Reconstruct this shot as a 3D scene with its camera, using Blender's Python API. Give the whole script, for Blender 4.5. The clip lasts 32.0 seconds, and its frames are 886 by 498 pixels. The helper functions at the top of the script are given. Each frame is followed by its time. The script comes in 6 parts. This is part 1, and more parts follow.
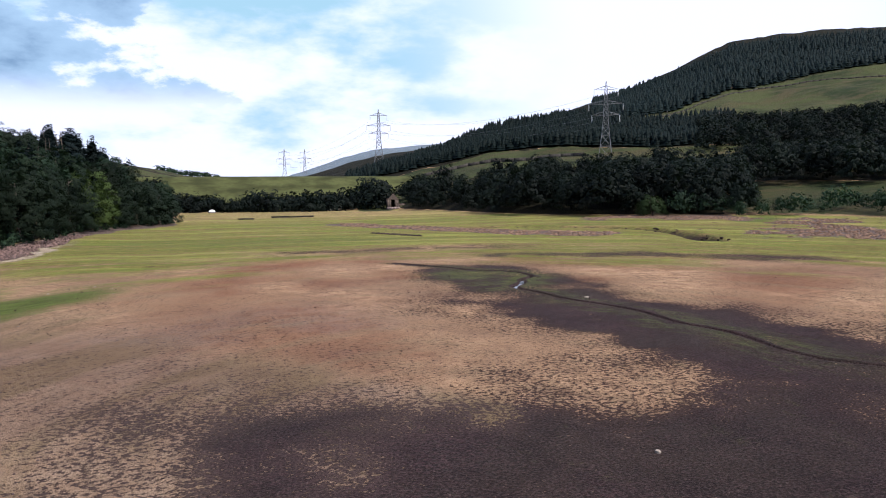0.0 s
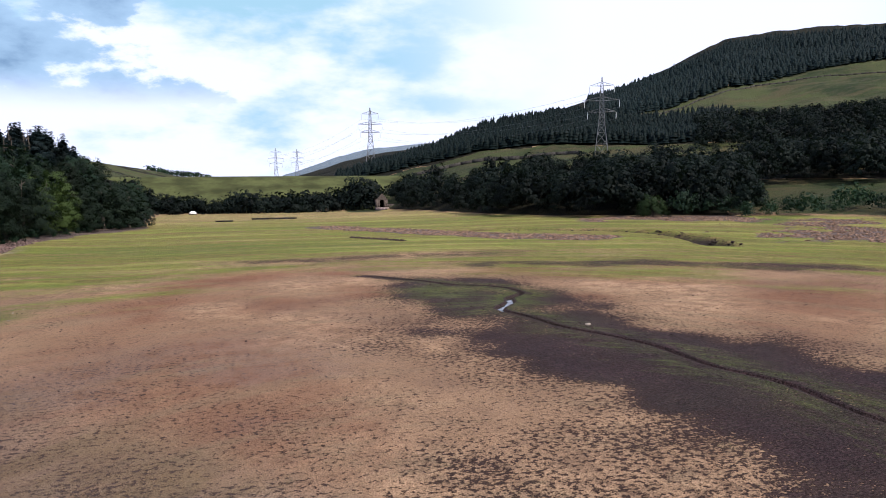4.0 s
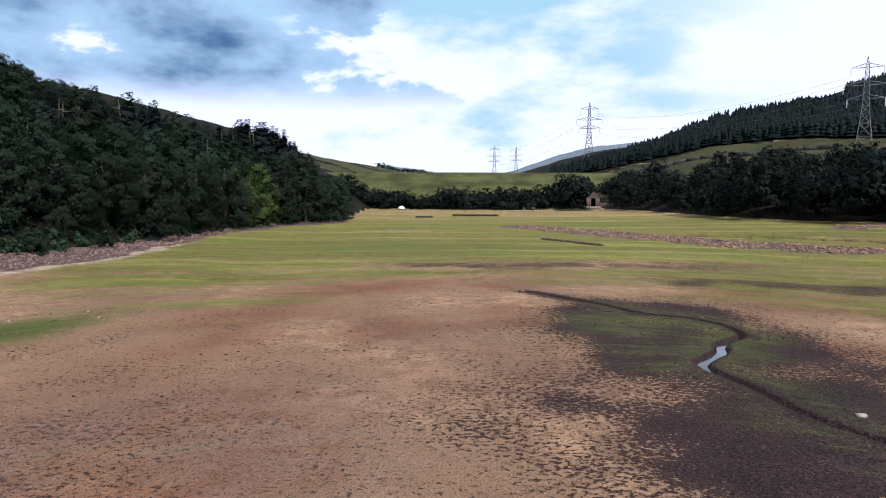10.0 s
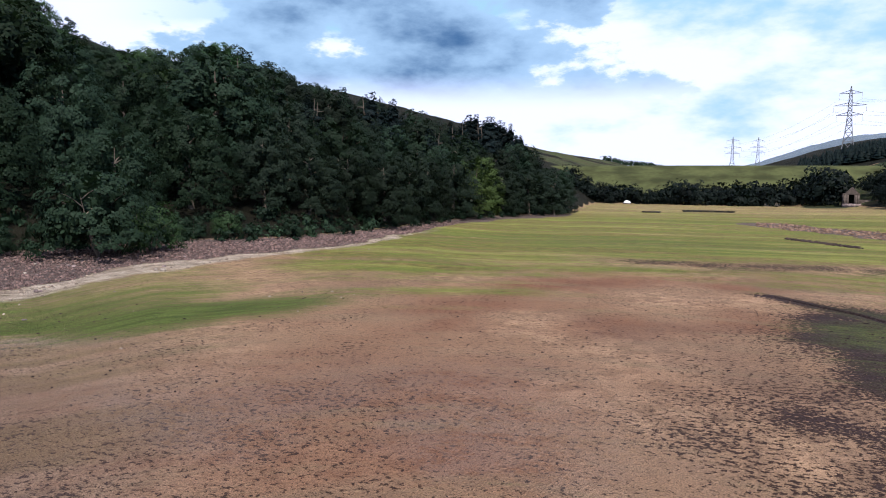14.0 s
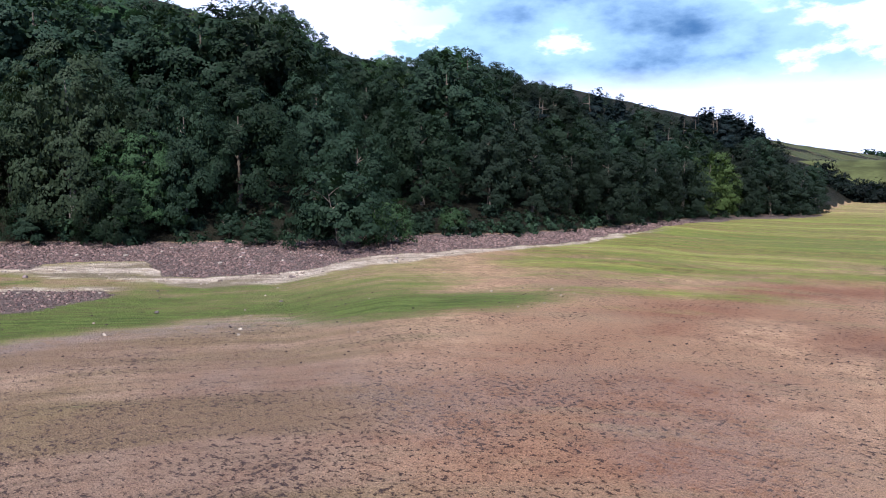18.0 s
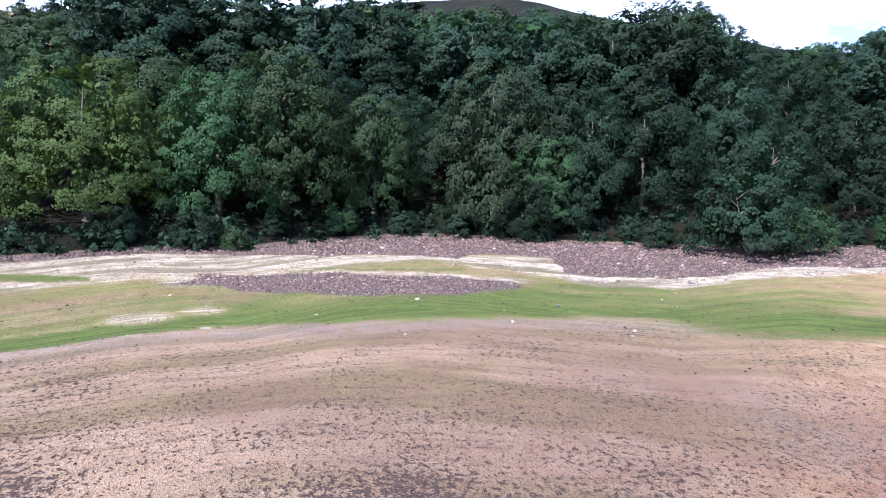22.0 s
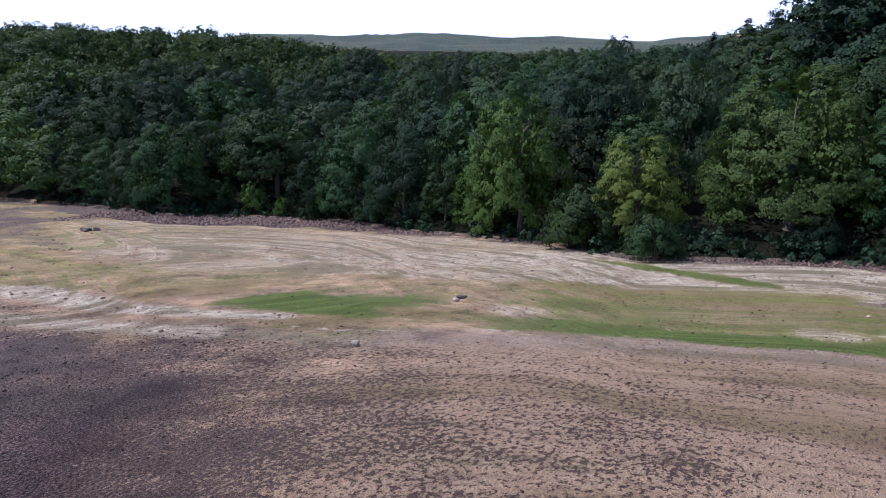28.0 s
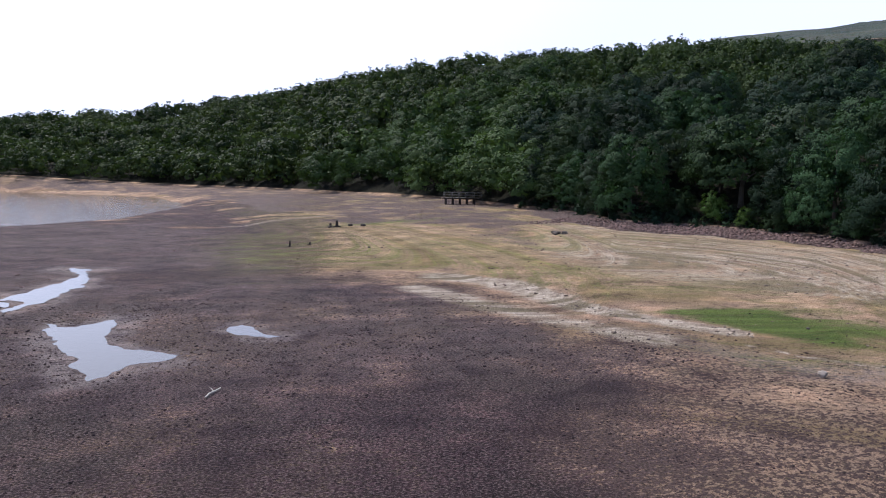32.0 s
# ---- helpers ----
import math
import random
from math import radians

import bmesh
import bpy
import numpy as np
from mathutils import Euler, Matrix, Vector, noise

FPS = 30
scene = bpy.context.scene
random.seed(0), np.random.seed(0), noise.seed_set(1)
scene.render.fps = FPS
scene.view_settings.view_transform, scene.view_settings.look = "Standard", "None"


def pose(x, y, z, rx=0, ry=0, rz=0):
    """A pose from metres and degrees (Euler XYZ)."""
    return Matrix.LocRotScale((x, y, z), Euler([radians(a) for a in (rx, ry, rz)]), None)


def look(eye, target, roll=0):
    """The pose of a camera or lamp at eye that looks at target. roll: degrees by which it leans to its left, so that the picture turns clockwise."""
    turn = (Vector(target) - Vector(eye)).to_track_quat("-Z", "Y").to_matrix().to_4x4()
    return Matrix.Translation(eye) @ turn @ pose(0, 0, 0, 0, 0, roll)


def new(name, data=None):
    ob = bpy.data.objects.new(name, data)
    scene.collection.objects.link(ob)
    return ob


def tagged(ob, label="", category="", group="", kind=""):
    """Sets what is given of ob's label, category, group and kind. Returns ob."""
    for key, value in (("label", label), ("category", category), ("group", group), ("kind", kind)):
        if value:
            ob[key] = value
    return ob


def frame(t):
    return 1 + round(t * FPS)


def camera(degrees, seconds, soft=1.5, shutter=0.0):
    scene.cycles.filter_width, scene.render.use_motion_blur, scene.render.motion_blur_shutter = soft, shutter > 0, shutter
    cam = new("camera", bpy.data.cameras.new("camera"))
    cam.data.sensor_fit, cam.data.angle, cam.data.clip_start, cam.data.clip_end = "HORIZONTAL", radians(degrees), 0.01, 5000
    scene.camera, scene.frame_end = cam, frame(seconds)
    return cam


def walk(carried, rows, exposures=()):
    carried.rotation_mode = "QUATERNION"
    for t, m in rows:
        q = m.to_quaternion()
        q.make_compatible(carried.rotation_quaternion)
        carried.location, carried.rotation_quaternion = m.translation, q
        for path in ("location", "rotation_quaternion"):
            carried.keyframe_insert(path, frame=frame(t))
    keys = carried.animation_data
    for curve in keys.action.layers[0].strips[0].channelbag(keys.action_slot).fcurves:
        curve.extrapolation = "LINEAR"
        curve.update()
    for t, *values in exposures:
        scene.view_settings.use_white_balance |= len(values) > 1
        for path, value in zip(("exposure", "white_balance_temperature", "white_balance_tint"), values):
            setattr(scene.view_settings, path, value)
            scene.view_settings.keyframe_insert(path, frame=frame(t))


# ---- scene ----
# camera and flight
cam = camera(64.8, 32.0, 0.95)
PATH = [
    (0.0, pose(-9.88, -20.69, 7.42, 85.00, 0, -16.42) @ pose(0, 0, 0, 0, 0, -0.43)),
    (0.5, pose(-9.32, -19.62, 7.39, 85.01, 0, -16.45) @ pose(0, 0, 0, 0, 0, -0.40)),
    (1.0, pose(-8.73, -18.57, 7.37, 85.02, 0, -16.50) @ pose(0, 0, 0, 0, 0, -0.42)),
    (1.5, pose(-8.43, -17.71, 7.45, 85.01, 0, -16.56) @ pose(0, 0, 0, 0, 0, -0.44)),
    (2.0, pose(-7.90, -16.75, 7.48, 85.03, 0, -16.58) @ pose(0, 0, 0, 0, 0, -0.44)),
    (2.5, pose(-7.42, -15.79, 7.54, 85.02, 0, -16.61) @ pose(0, 0, 0, 0, 0, -0.45)),
    (4.5, pose(-5.24, -11.19, 7.53, 84.92, 0, -16.82) @ pose(0, 0, 0, 0, 0, -0.66)),
    (5.0, pose(-4.61, -9.96, 7.53, 84.98, 0, -14.06) @ pose(0, 0, 0, 0, 0, -0.55)),
    (5.5, pose(-3.80, -8.51, 7.43, 85.03, 0, -10.73) @ pose(0, 0, 0, 0, 0, -0.43)),
    (6.0, pose(-3.17, -7.23, 7.34, 85.07, 0, -8.22) @ pose(0, 0, 0, 0, 0, -0.36)),
    (6.5, pose(-2.49, -5.86, 7.26, 85.08, 0, -5.49) @ pose(0, 0, 0, 0, 0, -0.27)),
    (7.0, pose(-1.88, -4.51, 7.23, 85.08, 0, -2.63) @ pose(0, 0, 0, 0, 0, -0.16)),
    (7.5, pose(-1.24, -3.06, 7.14, 85.09, 0, -0.18) @ pose(0, 0, 0, 0, 0, -0.11)),
    (8.0, pose(-0.73, -1.62, 7.11, 85.11, 0, -0.22) @ pose(0, 0, 0, 0, 0, -0.19)),
    (8.5, pose(-0.35, -0.56, 7.08, 85.23, 0, -0.31) @ pose(0, 0, 0, 0, 0, -0.13)),
    (9.0, pose(-0.14, -0.08, 7.06, 85.19, 0, -0.34) @ pose(0, 0, 0, 0, 0, -0.05)),
    (9.5, pose(0.00, 0.00, 7.00, 85.05, 0, -0.00) @ pose(0, 0, 0, 0, 0, -0.07)),
    (10.0, pose(0.00, 0.00, 7.00, 84.90, 0, 1.05) @ pose(0, 0, 0, 0, 0, 0.12)),
    (10.5, pose(0.00, 0.00, 7.00, 84.81, 0, 2.13) @ pose(0, 0, 0, 0, 0, 0.21)),
    (11.0, pose(0.00, 0.00, 7.00, 84.71, 0, 4.42) @ pose(0, 0, 0, 0, 0, 0.25)),
    (11.5, pose(0.00, 0.00, 7.00, 84.63, 0, 6.98) @ pose(0, 0, 0, 0, 0, 0.21)),
    (12.0, pose(0.00, 0.00, 7.00, 84.54, 0, 9.53) @ pose(0, 0, 0, 0, 0, 0.24)),
    (12.5, pose(0.00, 0.00, 7.00, 84.50, 0, 12.14) @ pose(0, 0, 0, 0, 0, 0.20)),
    (13.0, pose(0.00, 0.00, 7.00, 84.45, 0, 14.63) @ pose(0, 0, 0, 0, 0, 0.23)),
    (13.5, pose(0.00, 0.00, 7.00, 84.38, 0, 16.93) @ pose(0, 0, 0, 0, 0, 0.28)),
    (14.0, pose(0.00, 0.00, 7.00, 84.28, 0, 19.18) @ pose(0, 0, 0, 0, 0, 0.37)),
    (14.5, pose(0.00, 0.00, 7.00, 84.20, 0, 21.36) @ pose(0, 0, 0, 0, 0, 0.42)),
    (15.0, pose(0.00, 0.00, 7.00, 84.13, 0, 23.89) @ pose(0, 0, 0, 0, 0, 0.40)),
    (15.5, pose(0.00, 0.00, 7.00, 84.05, 0, 27.18) @ pose(0, 0, 0, 0, 0, 0.42)),
    (17.5, pose(0.00, 0.00, 7.00, 83.96, 0, 35.71) @ pose(0, 0, 0, 0, 0, 0.28)),
    (18.0, pose(0.00, 0.00, 7.00, 83.99, 0, 37.28) @ pose(0, 0, 0, 0, 0, 0.15)),
    (18.5, pose(0.00, 0.00, 7.00, 84.02, 0, 39.41) @ pose(0, 0, 0, 0, 0, 0.06)),
    (19.0, pose(0.00, 0.00, 7.00, 84.06, 0, 43.49) @ pose(0, 0, 0, 0, 0, 0.04)),
    (19.5, pose(0.00, 0.00, 7.00, 84.06, 0, 47.75) @ pose(0, 0, 0, 0, 0, 0.11)),
    (20.0, pose(0.00, 0.00, 7.00, 84.07, 0, 52.04) @ pose(0, 0, 0, 0, 0, 0.10)),
    (20.5, pose(0.00, 0.00, 7.00, 84.06, 0, 56.33) @ pose(0, 0, 0, 0, 0, 0.14)),
    (21.0, pose(0.00, 0.00, 7.00, 84.07, 0, 60.69) @ pose(0, 0, 0, 0, 0, 0.13)),
    (21.5, pose(0.00, 0.00, 7.00, 84.08, 0, 65.02) @ pose(0, 0, 0, 0, 0, 0.10)),
    (22.0, pose(0.00, 0.00, 7.00, 84.10, 0, 69.36) @ pose(0, 0, 0, 0, 0, 0.14)),
    (22.5, pose(0.00, 0.00, 7.00, 84.10, 0, 73.70) @ pose(0, 0, 0, 0, 0, 0.25)),
    (23.0, pose(0.00, 0.00, 7.00, 84.07, 0, 78.03) @ pose(0, 0, 0, 0, 0, 0.31)),
    (23.5, pose(0.00, 0.00, 7.00, 84.06, 0, 82.37) @ pose(0, 0, 0, 0, 0, 0.33)),
    (24.0, pose(0.00, 0.00, 7.00, 84.06, 0, 86.75) @ pose(0, 0, 0, 0, 0, 0.38)),
    (24.5, pose(0.00, 0.00, 7.00, 84.07, 0, 91.28) @ pose(0, 0, 0, 0, 0, 0.43)),
    (25.0, pose(0.00, 0.00, 7.00, 84.11, 0, 95.85) @ pose(0, 0, 0, 0, 0, 0.47)),
    (25.5, pose(0.00, 0.00, 7.00, 84.18, 0, 100.46) @ pose(0, 0, 0, 0, 0, 0.44)),
    (27.5, pose(0.00, 0.00, 7.00, 84.42, 0, 118.19) @ pose(0, 0, 0, 0, 0, 0.58)),
    (28.0, pose(0.00, 0.00, 7.00, 84.50, 0, 122.70) @ pose(0, 0, 0, 0, 0, 0.62)),
    (28.5, pose(0.00, 0.00, 7.00, 84.55, 0, 127.22) @ pose(0, 0, 0, 0, 0, 0.62)),
    (29.0, pose(0.00, 0.00, 7.00, 84.61, 0, 131.78) @ pose(0, 0, 0, 0, 0, 0.70)),
    (29.5, pose(0.00, 0.00, 7.00, 84.65, 0, 136.37) @ pose(0, 0, 0, 0, 0, 0.80)),
    (30.0, pose(0.00, 0.00, 7.00, 84.68, 0, 141.00) @ pose(0, 0, 0, 0, 0, 0.80)),
    (30.5, pose(0.00, 0.00, 7.00, 84.69, 0, 145.65) @ pose(0, 0, 0, 0, 0, 0.83)),
    (31.0, pose(0.00, 0.00, 7.00, 84.71, 0, 150.28) @ pose(0, 0, 0, 0, 0, 0.84)),
    (31.5, pose(0.00, 0.00, 7.00, 84.71, 0, 154.95) @ pose(0, 0, 0, 0, 0, 0.85)),
    (32.0, pose(0.00, 0.00, 7.00, 84.71, 0, 159.04) @ pose(0, 0, 0, 0, 0, 0.90)),
]
EXPOSURES = [(0, 0.44, 6070, 17), (9, 0.42, 6020, 17), (13, 0.42, 5920, 17), (17, 0.73, 5720, 17), (19, 0.96, 5440, 18), (20, 1.18, 5340, 18), (21, 1.6, 5230, 18), (22, 1.58, 5250, 18), (23, 1.04, 5150, 19), (25, 0.82, 5180, 19), (28, 0.6, 5340, 19), (32, 0.43, 5640, 17)]
walk(cam, PATH, EXPOSURES)

# ---- world and sun ----
SUN_AZ, SUN_EL = 144.0, 54.0      # degrees clockwise from +y, above the horizon
SUN_WAY = Vector((math.sin(radians(SUN_AZ)) * math.cos(radians(SUN_EL)), math.cos(radians(SUN_AZ)) * math.cos(radians(SUN_EL)), math.sin(radians(SUN_EL))))
world = bpy.data.worlds.new("sky")
scene.world = world
world.use_nodes = True


def node(tree, kind, **sets):
    n = tree.nodes.new(kind)
    for key, value in sets.items():
        if key in n.inputs:
            n.inputs[key].default_value = value
    return n


def math_node(tree, op, a, b=None, clamp=False):
    n = tree.nodes.new("ShaderNodeMath")
    n.operation, n.use_clamp = op, clamp
    for i, v in enumerate((a, b)):
        if v is None:
            continue
        if isinstance(v, (int, float)):
            n.inputs[i].default_value = v
        else:
            tree.links.new(v, n.inputs[i])
    return n.outputs[0]


def remap(tree, v, a, b, c=0.0, d=1.0, smooth=True):
    n = tree.nodes.new("ShaderNodeMapRange")
    n.interpolation_type = "SMOOTHSTEP" if smooth else "LINEAR"
    tree.links.new(v, n.inputs[0])
    for i, x in enumerate((a, b, c, d)):
        n.inputs[i + 1].default_value = x
    return n.outputs[0]


def blend(tree, fac, a, b, mode="MIX"):
    n = tree.nodes.new("ShaderNodeMix")
    n.data_type, n.blend_type = "RGBA", mode
    for sock, v in ((n.inputs[0], fac), (n.inputs[6], a), (n.inputs[7], b)):
        if isinstance(v, (int, float)):
            sock.default_value = v
        elif isinstance(v, tuple):
            sock.default_value = (*v, 1.0) if len(v) == 3 else v
        else:
            tree.links.new(v, sock)
    return n.outputs[2]


def make_sky():
    nt = world.node_tree
    nt.nodes.clear()
    out = nt.nodes.new("ShaderNodeOutputWorld")
    bg = nt.nodes.new("ShaderNodeBackground")
    sky = nt.nodes.new("ShaderNodeTexSky")
    sky.sky_type, sky.sun_disc = "NISHITA", False
    sky.sun_elevation, sky.sun_rotation = radians(SUN_EL), radians(SUN_AZ)
    sky.air_density, sky.dust_density, sky.ozone_density = 1.2, 1.5, 1.0
    tc = nt.nodes.new("ShaderNodeTexCoord")
    sep = nt.nodes.new("ShaderNodeSeparateXYZ")
    nt.links.new(tc.outputs["Generated"], sep.inputs[0])
    def clouds(scale, detail, rough, shift, tall):
        m = nt.nodes.new("ShaderNodeMapping")
        m.inputs["Location"].default_value = shift
        m.inputs["Scale"].default_value = (1, 1, tall)
        nt.links.new(tc.outputs["Generated"], m.inputs[0])
        n = node(nt, "ShaderNodeTexNoise", Scale=scale, Detail=detail, Roughness=rough)
        nt.links.new(m.outputs[0], n.inputs["Vector"])
        return n.outputs["Fac"]

    def towards(way):
        side = nt.nodes.new("ShaderNodeVectorMath")
        side.operation = "DOT_PRODUCT"
        nt.links.new(tc.outputs["Generated"], side.inputs[0])
        side.inputs[1].default_value = way
        return side.outputs["Value"]
    # broken grey cloud over the dam's side, white haze low down, blue gaps higher up
    heavy = remap(nt, towards((-0.35, 0.91, 0.22)), 0.87, 0.98, -0.30, 0.08)
    body = math_node(nt, "ADD", clouds(4.6, 9, 0.57, (1.3, 0.4, 2.2), 2.2), heavy)
    grey = math_node(nt, "MULTIPLY", remap(nt, body, 0.49, 0.54), remap(nt, sep.outputs[2], 0.095, 0.15))
    core = remap(nt, body, 0.52, 0.80)
    high = remap(nt, sep.outputs[2], 0.13, 0.26, -0.13, 0.17)
    gap = remap(nt, math_node(nt, "ADD", clouds(3.0, 8, 0.55, (7.7, 3.9, 1.0), 2.6), high), 0.41, 0.56)
    front = math_node(nt, "MAXIMUM", remap(nt, towards((-0.16, 0.98, 0.12)), 0.80, 0.95), remap(nt, sep.outputs[2], 0.36, 0.55))
    clear = remap(nt, towards((0.97, -0.24, 0.0)), 0.5, 0.8)
    gap = math_node(nt, "MAXIMUM", gap, math_node(nt, "MULTIPLY", clear, 0.85))
    front = math_node(nt, "MAXIMUM", front, clear)
    blue = blend(nt, 1.0, sky.outputs[0], (0.058, 0.096, 0.140), "MULTIPLY")
    pale = blend(nt, math_node(nt, "MAXIMUM", clear, remap(nt, sep.outputs[2], 0.30, 0.60)), (0.45, 0.82, 0.96), blue)
    glow = remap(nt, towards(tuple(SUN_WAY)), 0.35, 1.0)
    bright = blend(nt, glow, (1.20, 1.29, 1.58), (2.6, 2.6, 2.7))
    veil = blend(nt, math_node(nt, "MULTIPLY", gap, math_node(nt, "MULTIPLY", front, 0.9)), bright, pale)
    nt.links.new(blend(nt, grey, veil, blend(nt, core, (0.54, 0.80, 1.04), (0.08, 0.20, 0.40))), bg.inputs[0])
    bg.inputs[1].default_value = 0.62
    nt.links.new(bg.outputs[0], out.inputs[0])


make_sky()
sun_lamp = bpy.data.lights.new("sun", "SUN")
sun_lamp.energy, sun_lamp.angle, sun_lamp.color = 5.0, radians(0.6), (1.0, 0.90, 0.73)
sun = new("sun", sun_lamp)
sun.matrix_world = look((0, 0, 300), Vector((0, 0, 300)) - SUN_WAY)

# ---- materials ----
def material(name):
    m = bpy.data.materials.new(name)
    m.use_nodes = True
    nt = m.node_tree
    return m, nt, nt.nodes["Principled BSDF"]


def noise_tex(nt, scale, detail=4, rough=0.55, vector=None, stretch=None):
    n = node(nt, "ShaderNodeTexNoise", Scale=scale, Detail=detail, Roughness=rough)
    if vector is None:
        vector = nt.nodes.new("ShaderNodeTexCoord").outputs["Object"]
    if stretch:
        m = nt.nodes.new("ShaderNodeMapping")
        m.inputs["Scale"].default_value = stretch
        nt.links.new(vector, m.inputs[0])
        vector = m.outputs[0]
    nt.links.new(vector, n.inputs["Vector"])
    return n.outputs["Fac"]


def bump(nt, bsdf, height, strength, distance):
    b = node(nt, "ShaderNodeBump", Strength=strength, Distance=distance)
    nt.links.new(height, b.inputs["Height"])
    nt.links.new(b.outputs[0], bsdf.inputs["Normal"])


def plain_material(name, colour, rough=0.8, metal=0.0, scale=8.0, spread=0.35, relief=0.01):
    m, nt, b = material(name)
    n1, n2 = noise_tex(nt, scale), noise_tex(nt, scale * 6.3, 3)
    dark = tuple(c * (1 - spread) for c in colour)
    lite = tuple(min(1, c * (1 + spread)) for c in colour)
    col = blend(nt, remap(nt, n1, 0.3, 0.7), dark, lite)
    col = blend(nt, remap(nt, n2, 0.35, 0.75, 0.0, 0.35), col, dark)
    nt.links.new(col, b.inputs["Base Color"])
    b.inputs["Roughness"].default_value, b.inputs["Metallic"].default_value = rough, metal
    b.inputs["Specular IOR Level"].default_value = 0.08 if rough > 0.75 else 0.4
    bump(nt, b, n2, 0.5, relief)
    return m


def leaf_material(name, colour, spread=0.22, hue=0.03, through_light=0.26, vary=0.38):
    m, nt, b = material(name)
    info = nt.nodes.new("ShaderNodeObjectInfo")
    geo = nt.nodes.new("ShaderNodeNewGeometry")
    hsv = nt.nodes.new("ShaderNodeHueSaturation")
    tint = nt.nodes.new("ShaderNodeAttribute")
    tint.attribute_name = "tint"
    hsv.inputs["Color"].default_value = (*colour, 1)
    nt.links.new(math_node(nt, "SUBTRACT", remap(nt, info.outputs["Random"], 0, 1, 0.5 - hue, 0.5 + hue * 0.25, False), math_node(nt, "MULTIPLY", tint.outputs["Fac"], 0.03)), hsv.inputs["Hue"])
    val = math_node(nt, "MULTIPLY", remap(nt, geo.outputs["Random Per Island"], 0, 1, 1 - spread, 1 + spread, False),
                    remap(nt, info.outputs["Random"], 0, 1, 1 - vary, 1 + vary, False))
    nt.links.new(math_node(nt, "MULTIPLY", val, math_node(nt, "ADD", tint.outputs["Fac"], 1.0)), hsv.inputs["Value"])
    hsv.inputs["Saturation"].default_value = 1.0
    nt.links.new(hsv.outputs[0], b.inputs["Base Color"])
    b.inputs["Roughness"].default_value = 0.6
    b.inputs["Specular IOR Level"].default_value = 0.07
    tr = nt.nodes.new("ShaderNodeBsdfTranslucent")
    warm = blend(nt, 1.0, hsv.outputs[0], (1.02, 1.14, 0.62), "MULTIPLY")
    nt.links.new(warm, tr.inputs[0])
    mix = nt.nodes.new("ShaderNodeMixShader")
    mix.inputs[0].default_value = through_light
    nt.links.new(b.outputs[0], mix.inputs[1])
    nt.links.new(tr.outputs[0], mix.inputs[2])
    nt.links.new(mix.outputs[0], nt.nodes["Material Output"].inputs[0])
    return m


